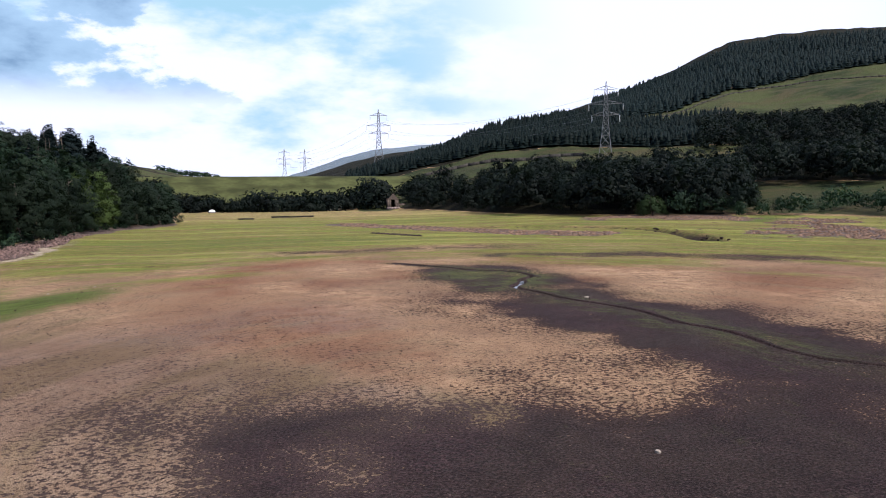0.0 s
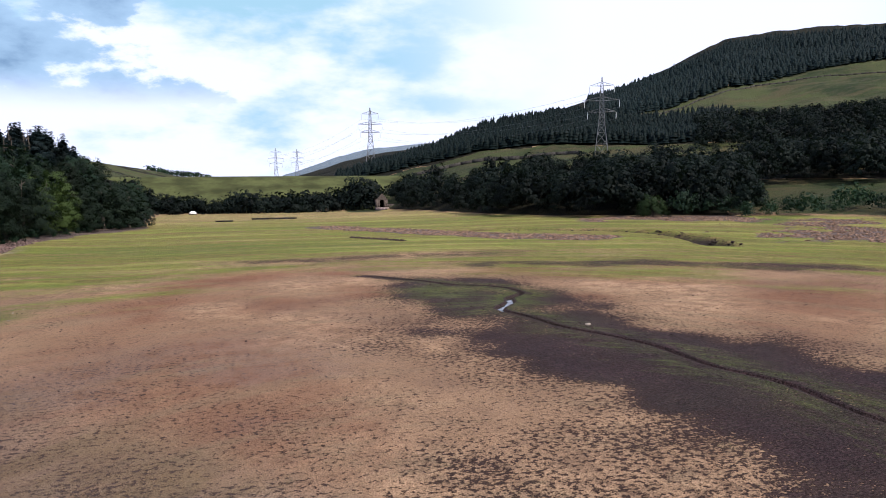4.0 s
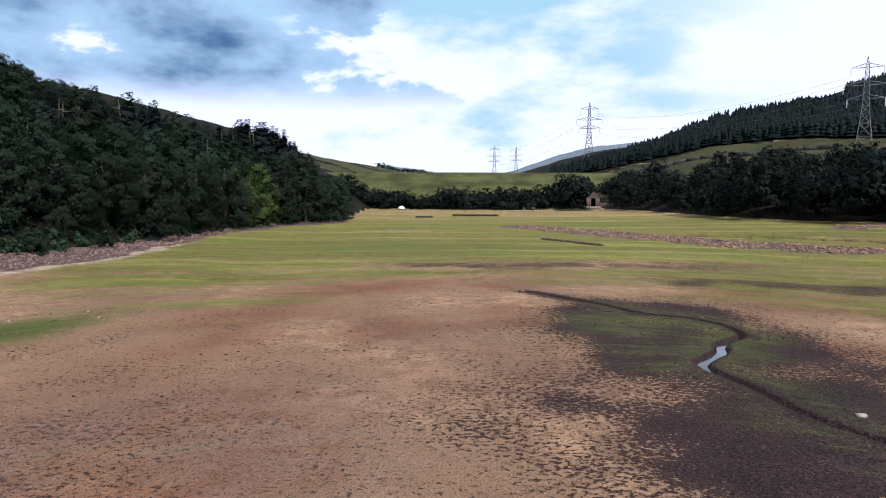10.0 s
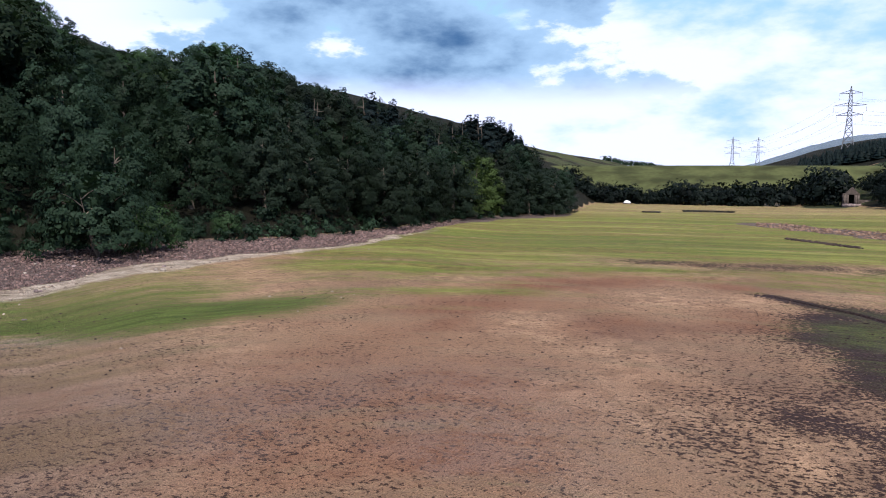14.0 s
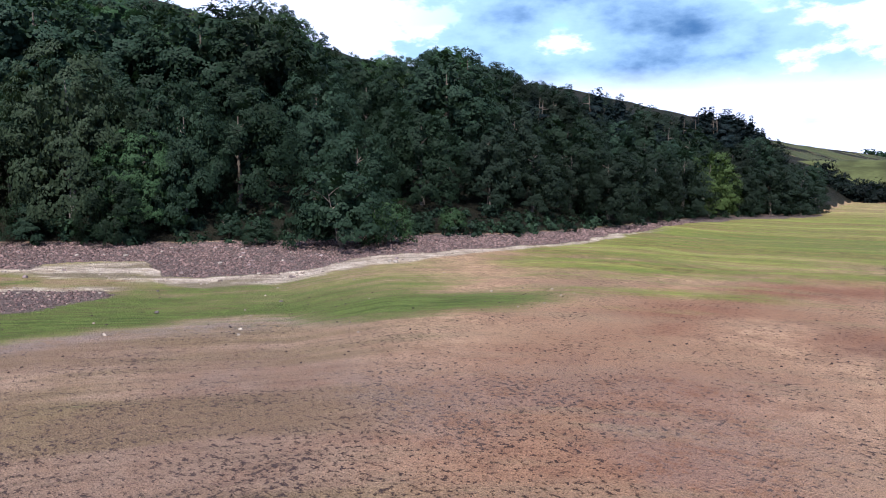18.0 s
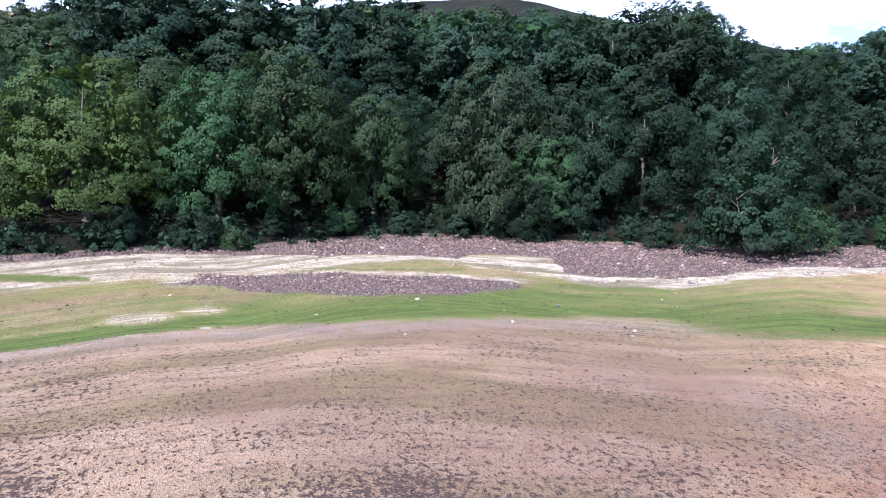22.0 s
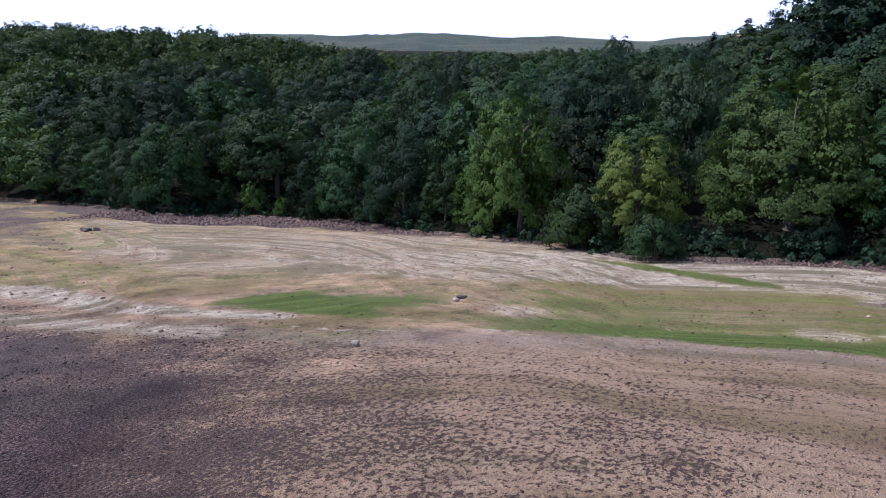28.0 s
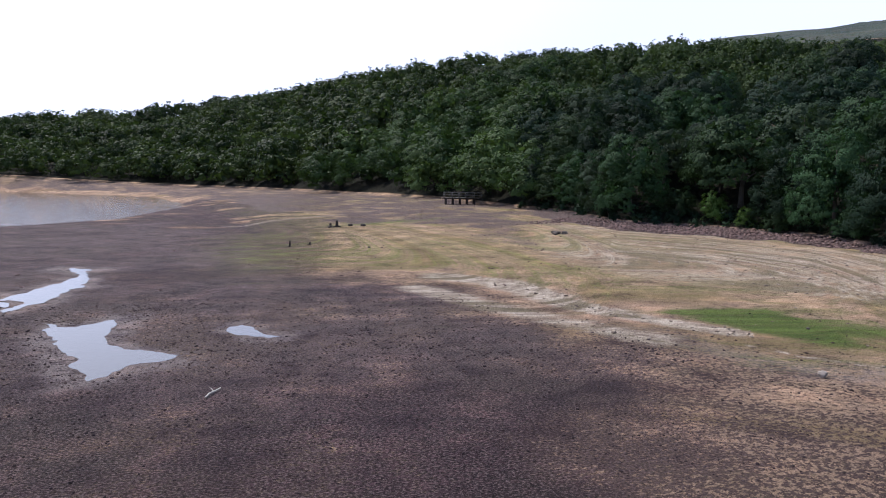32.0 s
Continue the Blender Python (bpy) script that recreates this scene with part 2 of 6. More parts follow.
def make_ground_material():
    m, nt, b = material("ground")
    pos = nt.nodes.new("ShaderNodeTexCoord").outputs["Object"]

    def mask(name):
        a = nt.nodes.new("ShaderNodeAttribute")
        a.attribute_name = name
        s = nt.nodes.new("ShaderNodeSeparateColor")
        nt.links.new(a.outputs["Color"], s.inputs[0])
        return s.outputs[0], s.outputs[1], s.outputs[2], a.outputs["Alpha"]
    wet, lush, yellow, sand = mask("zone_a")
    rubble, red, field, wood = mask("zone_b")
    moor_haze, silt, bleached, sodden = mask("zone_c")
    fa = nt.nodes.new("ShaderNodeAttribute")
    fa.attribute_name = "flow"
    flow = fa.outputs["Vector"]
    bands = noise_tex(nt, 0.20, 6, 0.66, flow)
    streak = noise_tex(nt, 0.55, 6, 0.62, flow)
    streak2 = noise_tex(nt, 2.2, 4, 0.6, flow)
    big = noise_tex(nt, 0.10, 5, 0.6, pos)
    mid = noise_tex(nt, 0.8, 6, 0.66, pos)
    crack = noise_tex(nt, 4.4, 7, 0.66, pos, (1.0, 1.2, 1.0))
    fine = noise_tex(nt, 11.0, 4, 0.7, pos)
    grit = noise_tex(nt, 24.0, 3, 0.7, pos)
    lines = noise_tex(nt, 6.0, 4, 0.7, flow)
    # dried crust with darker damp gaps
    pale = blend(nt, remap(nt, mid, 0.32, 0.68), (0.330, 0.205, 0.126), (0.640, 0.410, 0.246))
    pale = blend(nt, remap(nt, big, 0.44, 0.56, 0.0, 0.9), pale, (0.400, 0.250, 0.150))
    pale = blend(nt, math_node(nt, "MULTIPLY", red, 0.9), pale, (0.262, 0.120, 0.068))
    pale = blend(nt, math_node(nt, "MULTIPLY", bleached, remap(nt, mid, 0.35, 0.65, 0.45, 0.80)), pale, (0.425, 0.308, 0.218))
    pale = blend(nt, remap(nt, streak, 0.45, 0.7, 0.0, 0.5), pale, (0.34, 0.25, 0.155))
    pale = blend(nt, math_node(nt, "MULTIPLY", bleached, remap(nt, noise_tex(nt, 0.13, 5, 0.62, flow), 0.47, 0.60, 0.0, 0.8)), pale, (0.225, 0.165, 0.080))
    pale = blend(nt, math_node(nt, "MULTIPLY", bleached, remap(nt, streak2, 0.50, 0.62, 0.0, 0.35)), pale, (0.150, 0.104, 0.080))
    pale = blend(nt, remap(nt, noise_tex(nt, 0.055, 5, 0.62, pos), 0.48, 0.60, 0.0, 0.4), pale, (0.200, 0.120, 0.088))
    pale = blend(nt, remap(nt, fine, 0.35, 0.6, 0.30, 0.0), pale, (0.12, 0.085, 0.070))
    mud = blend(nt, remap(nt, crack, 0.45, 0.55), (0.010, 0.006, 0.008), (0.086, 0.047, 0.053))
    mud = blend(nt, remap(nt, mid, 0.40, 0.62, 0.6, 0.0), mud, (0.022, 0.012, 0.014))
    mud = blend(nt, remap(nt, fine, 0.54, 0.64, 0.0, 0.8), mud, (0.130, 0.090, 0.090))
    mud = blend(nt, remap(nt, big, 0.42, 0.60, 0.0, 0.5), mud, (0.042, 0.034, 0.022))
    mud = blend(nt, remap(nt, crack, 0.36, 0.48, 0.4, 0.0), mud, (0.075, 0.052, 0.050))
    mud = blend(nt, remap(nt, noise_tex(nt, 0.30, 5, 0.66, pos), 0.50, 0.60, 0.0, 0.35), mud, (0.020, 0.013, 0.015))
    fleck = noise_tex(nt, 11.0, 5, 0.66, pos, (1.0, 1.25, 1.0))
    patch = noise_tex(nt, 0.33, 5, 0.62, pos)

    def sway(v, amount):
        return math_node(nt, "MULTIPLY", math_node(nt, "SUBTRACT", v, 0.5), amount)
    edge = math_node(nt, "ADD", crack, sway(fleck, 0.42))
    edge = math_node(nt, "ADD", edge, math_node(nt, "ADD", sway(patch, 0.24), math_node(nt, "MULTIPLY", sway(streak, 0.22), bleached)))
    edge = math_node(nt, "ADD", edge, math_node(nt, "MULTIPLY", wet, 0.40))
    hard, soft = remap(nt, edge, 0.572, 0.630), remap(nt, edge, 0.50, 0.78)
    gaps = math_node(nt, "ADD", hard, math_node(nt, "MULTIPLY", math_node(nt, "SUBTRACT", soft, hard), math_node(nt, "MULTIPLY", sodden, remap(nt, wet, 0.10, 0.40, 0.0, 0.6))))
    damp = blend(nt, remap(nt, wet, 0.14, 0.85), blend(nt, bleached, (0.070, 0.042, 0.033), (0.098, 0.066, 0.058)), mud)
    col = blend(nt, gaps, pale, damp)
    col = blend(nt, math_node(nt, "MULTIPLY", silt, remap(nt, math_node(nt, "MULTIPLY", math_node(nt, "ADD", mid, crack), 0.5), 0.42, 0.52, 0.15, 0.9)), col, (0.285, 0.238, 0.222))
    col = blend(nt, remap(nt, fine, 0.585, 0.63, 0, 0.75), col, (0.036, 0.024, 0.024))

    col = blend(nt, math_node(nt, "MULTIPLY", remap(nt, wet, 0.12, 0.4), remap(nt, fleck, 0.545, 0.59, 0.0, 0.7)), col, (0.014, 0.009, 0.011))
    firm = math_node(nt, "MULTIPLY", remap(nt, sodden, 0.1, 0.6, 1.0, 0.0), math_node(nt, "MULTIPLY", remap(nt, wet, 0.30, 0.75, 0.0, 0.48), remap(nt, patch, 0.40, 0.60, 0.25, 1.0)))
    col = blend(nt, firm, col, blend(nt, 1.0, col, (0.42, 0.41, 0.43), "MULTIPLY"))
    col = blend(nt, math_node(nt, "MULTIPLY", math_node(nt, "MULTIPLY", remap(nt, sodden, 0.0, 0.6, 0.4, 1.0), remap(nt, wet, 0.12, 0.4)), remap(nt, fleck, 0.43, 0.475, 0.60, 0.0)), col, (0.190, 0.140, 0.135))
    col = blend(nt, math_node(nt, "MULTIPLY", sodden, remap(nt, patch, 0.53, 0.64, 0.0, 0.6)), col, blend(nt, 1.0, col, (0.42, 0.38, 0.48), "MULTIPLY"))
    col = blend(nt, math_node(nt, "MULTIPLY", sodden, remap(nt, patch, 0.38, 0.48, 0.85, 0.0)), col, blend(nt, 1.0, col, (1.5, 1.42, 1.36), "MULTIPLY"))
    # grasses and weeds, sand and stones
    def over(colour, maskval, spread, lo, hi, tex, top=1.0):
        nonlocal col
        v = math_node(nt, "ADD", maskval, math_node(nt, "MULTIPLY", math_node(nt, "SUBTRACT", tex, 0.5), spread))
        col = blend(nt, remap(nt, v, lo, hi, 0.0, top), col, colour)
    rough_mix = math_node(nt, "MULTIPLY", math_node(nt, "ADD", streak, math_node(nt, "ADD", streak2, fine)), 0.3333)
    sandcol = blend(nt, remap(nt, math_node(nt, "MULTIPLY", math_node(nt, "ADD", mid, streak2), 0.5), 0.36, 0.62), (0.30, 0.235, 0.175), (0.72, 0.61, 0.48))
    sandcol = blend(nt, remap(nt, fine, 0.35, 0.6, 0.55, 0.0), sandcol, (0.12, 0.09, 0.075))
    sandcol = blend(nt, remap(nt, streak, 0.53, 0.57, 0.0, 0.7), sandcol, (0.125, 0.100, 0.048))
    sandcol = blend(nt, remap(nt, lines, 0.54, 0.62, 0.0, 0.5), sandcol, (0.150, 0.110, 0.085))
    olive = blend(nt, remap(nt, mid, 0.35, 0.7), (0.150, 0.122, 0.032), (0.330, 0.275, 0.078))
    olive = blend(nt, remap(nt, streak, 0.42, 0.58, 0.15, 0.85), olive, (0.200, 0.262, 0.044))
    olive = blend(nt, remap(nt, streak2, 0.52, 0.66, 0.0, 0.3), olive, (0.46, 0.42, 0.14))
    olive = blend(nt, remap(nt, streak2, 0.36, 0.48, 0.4, 0.0), olive, (0.105, 0.070, 0.036))
    olive = blend(nt, remap(nt, fine, 0.4, 0.65, 0.45, 0.0), olive, (0.055, 0.055, 0.024))
    olive = blend(nt, remap(nt, bands, 0.48, 0.66, 0.0, 0.5), olive, (0.40, 0.42, 0.105))
    olive = blend(nt, remap(nt, bands, 0.36, 0.47, 0.5, 0.0), olive, (0.165, 0.105, 0.060))
    olive = blend(nt, remap(nt, lines, 0.52, 0.62, 0.0, 0.25), olive, (0.100, 0.078, 0.034))
    over(olive, yellow, 2.0, 0.10, 0.95, rough_mix)
    grass = blend(nt, remap(nt, streak2, 0.3, 0.7), (0.080, 0.122, 0.026), (0.178, 0.232, 0.054))
    grass = blend(nt, remap(nt, lines, 0.50, 0.62, 0.0, 0.55), grass, (0.150, 0.120, 0.052))
    grass = blend(nt, remap(nt, fine, 0.4, 0.65, 0.5, 0.0), grass, (0.032, 0.045, 0.018))
    over(grass, lush, 1.7, 0.18, 0.95, rough_mix)
    over(sandcol, sand, 2.1, 0.26, 0.88, rough_mix)
    stone = blend(nt, remap(nt, crack, 0.35, 0.65), (0.050, 0.037, 0.036), (0.170, 0.128, 0.115))
    stone = blend(nt, remap(nt, fine, 0.5, 0.68), stone, (0.25, 0.19, 0.165))
    over(stone, rubble, 1.0, 0.38, 0.66, crack)
    meadow = blend(nt, remap(nt, noise_tex(nt, 0.022, 5, 0.62, pos), 0.38, 0.62), (0.020, 0.032, 0.013), (0.056, 0.068, 0.026))
    meadow = blend(nt, remap(nt, noise_tex(nt, 0.06, 6, 0.7, pos, (1.0, 2.4, 1.0)), 0.46, 0.62, 0, 0.7), meadow, (0.056, 0.053, 0.030))
    meadow = blend(nt, remap(nt, noise_tex(nt, 0.033, 6, 0.68, pos, (1.0, 1.8, 1.0)), 0.52, 0.60, 0, 0.65), meadow, (0.072, 0.060, 0.032))
    over(meadow, field, 0.3, 0.4, 0.6, mid)
    # Near-black floor: the dark of the gaps between trees is put into its colour.
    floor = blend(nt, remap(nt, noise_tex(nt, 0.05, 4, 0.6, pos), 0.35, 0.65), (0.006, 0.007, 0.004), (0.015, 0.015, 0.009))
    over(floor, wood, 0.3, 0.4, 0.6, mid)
    # Far hills: distance haze is put into this blue-grey base colour.
    over(blend(nt, remap(nt, big, 0.35, 0.65), (0.105, 0.145, 0.185), (0.165, 0.200, 0.230)), moor_haze, 0.2, 0.4, 0.6, mid)
    col = blend(nt, remap(nt, grit, 0.40, 0.50, 0.42, 0.0), col, (0.04, 0.033, 0.03))
    col = blend(nt, remap(nt, grit, 0.55, 0.64, 0.0, 0.5), col, blend(nt, 1.0, col, (1.45, 1.42, 1.40), "MULTIPLY"))
    nt.links.new(col, b.inputs["Base Color"])
    nt.links.new(remap(nt, wet, 0.2, 1.0, 0.92, 0.72), b.inputs["Roughness"])
    b.inputs["Specular IOR Level"].default_value = 0.06
    height_mix = math_node(nt, "ADD", math_node(nt, "MULTIPLY", gaps, -0.6), math_node(nt, "ADD", math_node(nt, "MULTIPLY", fine, 1.0), math_node(nt, "MULTIPLY", crack, 0.8)))
    bump(nt, b, height_mix, 1.0, 0.22)
    return m


def make_water_material():
    m, nt, b = material("water")
    b.inputs["Base Color"].default_value = (0.014, 0.018, 0.022, 1)
    b.inputs["Roughness"].default_value = 0.04
    b.inputs["IOR"].default_value = 1.33
    n = noise_tex(nt, 2.2, 5, 0.65)
    bump(nt, b, n, 1.0, 0.07)
    return m


def make_still_water():
    m, nt, b = material("still_water")
    b.inputs["Base Color"].default_value = (0.035, 0.032, 0.028, 1)
    b.inputs["Roughness"].default_value = 0.10
    b.inputs["IOR"].default_value = 1.33
    bump(nt, b, noise_tex(nt, 3.0, 3, 0.5), 0.2, 0.02)
    return m


PUDDLE = make_still_water()
GROUND = make_ground_material()
WATER = make_water_material()
LEAF_DARK = leaf_material("leaf_dark", (0.0165, 0.0310, 0.0190))
LEAF_MID = leaf_material("leaf_mid", (0.028, 0.056, 0.0235), vary=0.25)
LEAF_GREY = leaf_material("leaf_grey", (0.029, 0.046, 0.025))
LEAF_LIT = leaf_material("leaf_lit", (0.050, 0.080, 0.024), hue=0.01, vary=0.1)
LEAF_LIME = leaf_material("leaf_lime", (0.108, 0.142, 0.034), hue=0.006, vary=0.1)
LEAF_FRESH = leaf_material("leaf_fresh", (0.056, 0.098, 0.024), hue=0.015, vary=0.15)
LEAF_FAR = leaf_material("leaf_far", (0.031, 0.054, 0.019))
# Darkened leaf copy: shade over the dam end of the wood is put into it.
LEAF_SHADED = leaf_material("leaf_shaded", (0.0120, 0.0200, 0.0130))
# Near-black leaves: shade on the far woods is put into this colour.
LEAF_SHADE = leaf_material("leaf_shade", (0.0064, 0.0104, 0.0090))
NEEDLE = leaf_material("needle", (0.0062, 0.0118, 0.0122), through_light=0.12)
BARK = plain_material("bark", (0.10, 0.085, 0.07), 0.95, 0, 6, 0.4, 0.03)
BARK_PALE = plain_material("bark_pale", (0.13, 0.12, 0.105), 0.9, 0, 6, 0.4, 0.02)
STEEL = plain_material("galvanised_steel", (0.15, 0.155, 0.165), 0.6, 0.15, 0.5, 0.15, 0.002)
CERAMIC = plain_material("insulator_glass", (0.55, 0.58, 0.60), 0.2, 0, 3, 0.1, 0.002)
STONE = plain_material("bank_stone", (0.20, 0.155, 0.145), 0.9, 0, 2.5, 0.45, 0.02)
STONE_PALE = plain_material("pale_stone", (0.29, 0.25, 0.21), 0.9, 0, 3, 0.3, 0.02)
MASONRY = plain_material("masonry", (0.085, 0.068, 0.058), 0.9, 0, 1.5, 0.35, 0.02)
# Stands for the shade inside the ruin's opening.
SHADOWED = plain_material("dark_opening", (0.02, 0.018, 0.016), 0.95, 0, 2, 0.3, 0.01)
TIMBER = plain_material("weathered_timber", (0.14, 0.132, 0.125), 0.85, 0, 4, 0.3, 0.01)
TIMBER_DARK = plain_material("dark_timber", (0.055, 0.045, 0.04), 0.85, 0, 4, 0.3, 0.01)
DRIFTWOOD = plain_material("bleached_driftwood", (0.46, 0.42, 0.37), 0.85, 0, 4, 0.25, 0.01)
WHITE = plain_material("white_cloth", (0.75, 0.75, 0.74), 0.7, 0, 3, 0.08, 0.005)
FIELDSTONE = plain_material("field_wall_stone", (0.045, 0.042, 0.038), 0.95, 0, 1.0, 0.4, 0.05)
WALLSTONE = plain_material("drystone", (0.11, 0.095, 0.085), 0.95, 0, 1.2, 0.4, 0.05)

# ---- the land: heights by bearing (degrees, left of +y) and distance from the hover point ----
# bearing, toe of the bank, shore distance, shore height, then three points of the hillside (distance, height)
LAND_A = ((-60, 75, 120, 1.3, 298, 21, 520, 60, 1000, 197), (-49, 72, 135, 1.3, 298, 21, 520, 62, 1000, 199),
          (-42.5, 62, 138, 1.2, 298, 21, 510, 58, 1000, 202), (-38.8, 58, 138, 1.2, 298, 21, 490, 55, 1000, 199),
          (-34.8, 55, 135, 1.1, 298, 21, 480, 50, 1000, 166), (-30.6, 55, 138, 1.0, 298, 21, 470, 51, 1000, 137),
          (-26, 55, 140, 0.9, 300, 21, 450, 51, 1000, 110), (-20, 52, 160, 0.6, 300, 19, 450, 42, 1000, 82))
LAND_B = ((-14.7, 52, 200, 0.2, 300, 14, 450, 28, 2200, 141), (-11, 52, 232, -0.2, 300, 9, 480, 23, 2200, 130),
          (-8, 52, 238, -0.5, 300, 6, 480, 14, 2200, 101), (-3.6, 51, 238, -0.7, 300, 4, 500, 8, 2200, 43),
          (0.7, 50, 238, -0.7, 300, 4, 500, 8, 1400, 24), (7, 50, 232, -0.5, 300, 5, 450, 12, 1000, 36),
          (9.0, 50, 152, -0.4, 172, 1, 400, 16, 1000, 40), (12.6, 50, 140, -0.2, 190, 7, 380, 22, 1000, 52))
LAND_C = ((17.4, 50, 120, 0.1, 225, 15, 400, 34, 700, 62), (22.7, 50, 95, 0.3, 172, 16, 380, 42, 640, 72),
          (27.7, 49, 81, 0.5, 160, 21, 300, 41, 600, 77), (32, 48, 73, 0.7, 150, 23, 300, 46, 580, 80),
          (37, 41, 70, 0.9, 140, 25, 300, 50, 520, 80), (42, 34, 69, 1.0, 140, 24, 300, 52, 500, 83),
          (50, 36, 63, 1.0, 140, 28, 280, 58, 450, 94), (58, 36, 64, 1.0, 140, 26, 280, 63, 450, 107))
LAND_D = ((64.5, 36, 66, 1.1, 140, 27, 280, 66, 450, 117), (71, 35, 69, 1.2, 140, 28, 280, 66, 450, 115),
          (78, 34, 66, 1.1, 140, 28, 280, 64, 450, 111), (86, 34, 60, 1.0, 140, 28, 280, 58, 450, 104),
          (93, 34, 61, 1.1, 140, 26, 280, 56, 450, 98), (100, 33, 59, 1.1, 140, 26, 280, 56, 480, 101),
          (107, 33, 58, 1.0, 150, 26, 290, 57, 500, 104), (114, 33, 67, 1.2, 165, 29, 310, 62, 500, 107))
LAND_E = ((125, 33, 78, 1.3, 190, 33, 330, 67, 500, 111), (131, 33, 95, 1.5, 215, 39, 360, 73, 530, 113),
          (138, 35, 103, 1.6, 240, 45, 380, 76, 560, 117), (145, 38, 105, 1.9, 260, 48, 400, 76, 600, 112),
          (150, 45, 128, 2.4, 290, 53, 430, 80, 650, 112), (155, 52, 152, 2.8, 340, 62, 480, 86, 720, 112),
          (160, 54, 178, 3.6, 420, 71, 560, 90, 800, 112), (167, 57, 230, 3.6, 520, 73, 700, 92, 900, 105))
LAND_F = ((173, 70, 300, 3.9, 600, 70, 800, 88, 1000, 96), (179, 200, 378, 4.0, 650, 61, 850, 72, 1000, 88),
          (182, 314, 400, 4.6, 660, 56, 870, 66, 1000, 82), (187, 366, 428, 6.0, 680, 50, 900, 60, 1100, 70),
          (191, 425, 452, 8.0, 700, 47, 900, 58, 1100, 65), (205, 430, 470, 8.0, 720, 50, 900, 70, 1100, 80),
          (240, 430, 450, 6.0, 700, 60, 900, 90, 1100, 100), (270, 200, 260, 3.0, 500, 60, 700, 90, 1000, 140))
LAND = np.array(LAND_A + LAND_B + LAND_C + LAND_D + LAND_E + LAND_F + ((300, 75, 120, 1.3, 298, 21, 520, 60, 1000, 195),), float)
STREAM = ((4.5, 46.5), (7.2, 43.2), (8.5, 41.6), (10.3, 38.0), (12.4, 37.1), (13.6, 35.2), (13.7, 32.6), (11.8, 30.9), (11.3, 29.2),
          (9.8, 27.6), (9.7, 26.4), (10.4, 24.0), (10.8, 21.0), (12.0, 18.4), (13.0, 15.5), (12.9, 11.6), (14.0, 8.5), (13.5, 4.8),
          (13.8, 2.6), (15.6, 0.8), (17.5, -4), (16.5, -12), (18, -22), (14, -34), (9.4, -44))
GULLY = ((33, 99), (42, 94), (48, 89), (51, 85.4), (53.7, 80.9), (55.1, 77.3), (55.2, 71.2), (52.9, 63.7), (51.2, 59.3))
WET_EDGE = ((-10.7, -3.5), (-10.1, -0.6), (-12.2, 3.2), (-7.7, 4.3), (-4.6, 3.3), (-1.5, 3.1), (0.4, 5.0), (4.3, 4.6), (6.3, 8.9), (5.9, 16), (6.7, 24),
            (7.4, 28.5), (7.6, 37), (9, 43), (14, 40), (15.2, 34), (14.4, 29), (14.0, 24), (15.0, 20), (16.4, 15), (18.8, 9.5), (24, 2), (45, -30), (70, -110), (0, -128), (-6, -95),
            (-7, -64), (-11, -55), (-17, -43), (-17, -35), (-20, -25), (-20, -18), (-14.5, -16), (-11.7, -10))

PUDDLES = (((9.4, -45.5), (8.4, -49.5), (6.5, -54.7), (8.0, -61.0), (6.3, -59.5), (5.6, -51.2), (7.4, -43.4), (8.6, -41.4)),
           ((6.1, -38.1), (4.9, -36.4), (2.7, -38.2), (2.8, -34.5), (3.1, -32.3), (-0.3, -29.5), (1.4, -28.4), (3.1, -26.7), (3.9, -30.0), (4.6, -31.7)),
           ((-1.9, -33.7), (-2.7, -35.1), (-4.3, -32.0), (-3.2, -31.8)))

POOLS = (0.02, 0.0, -0.005)


def value_noise(x, y, seed=0):
    xi, yi = np.floor(x).astype(np.int64), np.floor(y).astype(np.int64)
    fx, fy = x - xi, y - yi
    fx, fy = fx * fx * (3 - 2 * fx), fy * fy * (3 - 2 * fy)

    def h(a, b):
        v = (a * 374761393 + b * 668265263 + seed * 1442695041) & 0x7FFFFFFF
        v = ((v ^ (v >> 13)) * 1274126177) & 0x7FFFFFFF
        return ((v ^ (v >> 16)) & 0xFFFF) / 65535.0
    a, b, c, d = h(xi, yi), h(xi + 1, yi), h(xi, yi + 1), h(xi + 1, yi + 1)
    return a + (b - a) * fx + (c - a) * fy + (a - b - c + d) * fx * fy


def fbm(x, y, seed=0, octaves=4):
    total, amp, norm = 0, 1.0, 0
    for i in range(octaves):
        total = total + amp * value_noise(x * 2 ** i + 17.3 * i, y * 2 ** i - 9.1 * i, seed + i)
        norm, amp = norm + amp, amp * 0.5
    return total / norm


def step(x, a, b):
    t = np.clip((x - a) / (b - a), 0, 1)
    return t * t * (3 - 2 * t)


def line_distance(x, y, pts):
    best = np.full(np.shape(x), 1e9)
    for (x0, y0), (x1, y1) in zip(pts[:-1], pts[1:]):
        dx, dy = x1 - x0, y1 - y0
        t = np.clip(((x - x0) * dx + (y - y0) * dy) / (dx * dx + dy * dy), 0, 1)
        best = np.minimum(best, np.hypot(x - x0 - t * dx, y - y0 - t * dy))
    return best


def inside_distance(x, y, pts):
    """Distance to a closed outline, positive inside."""
    d = line_distance(x, y, pts + pts[:1])
    odd = np.zeros(np.shape(x), bool)
    for (x0, y0), (x1, y1) in zip(pts, pts[1:] + pts[:1]):
        if y0 != y1:
            odd ^= ((y0 > y) != (y1 > y)) & (x < (x1 - x0) * (y - y0) / (y1 - y0) + x0)
    return np.where(odd, d, -d)


def bearing(x, y):
    az = np.degrees(np.arctan2(-x, y))
    return np.where(az < -60, az + 360, az)


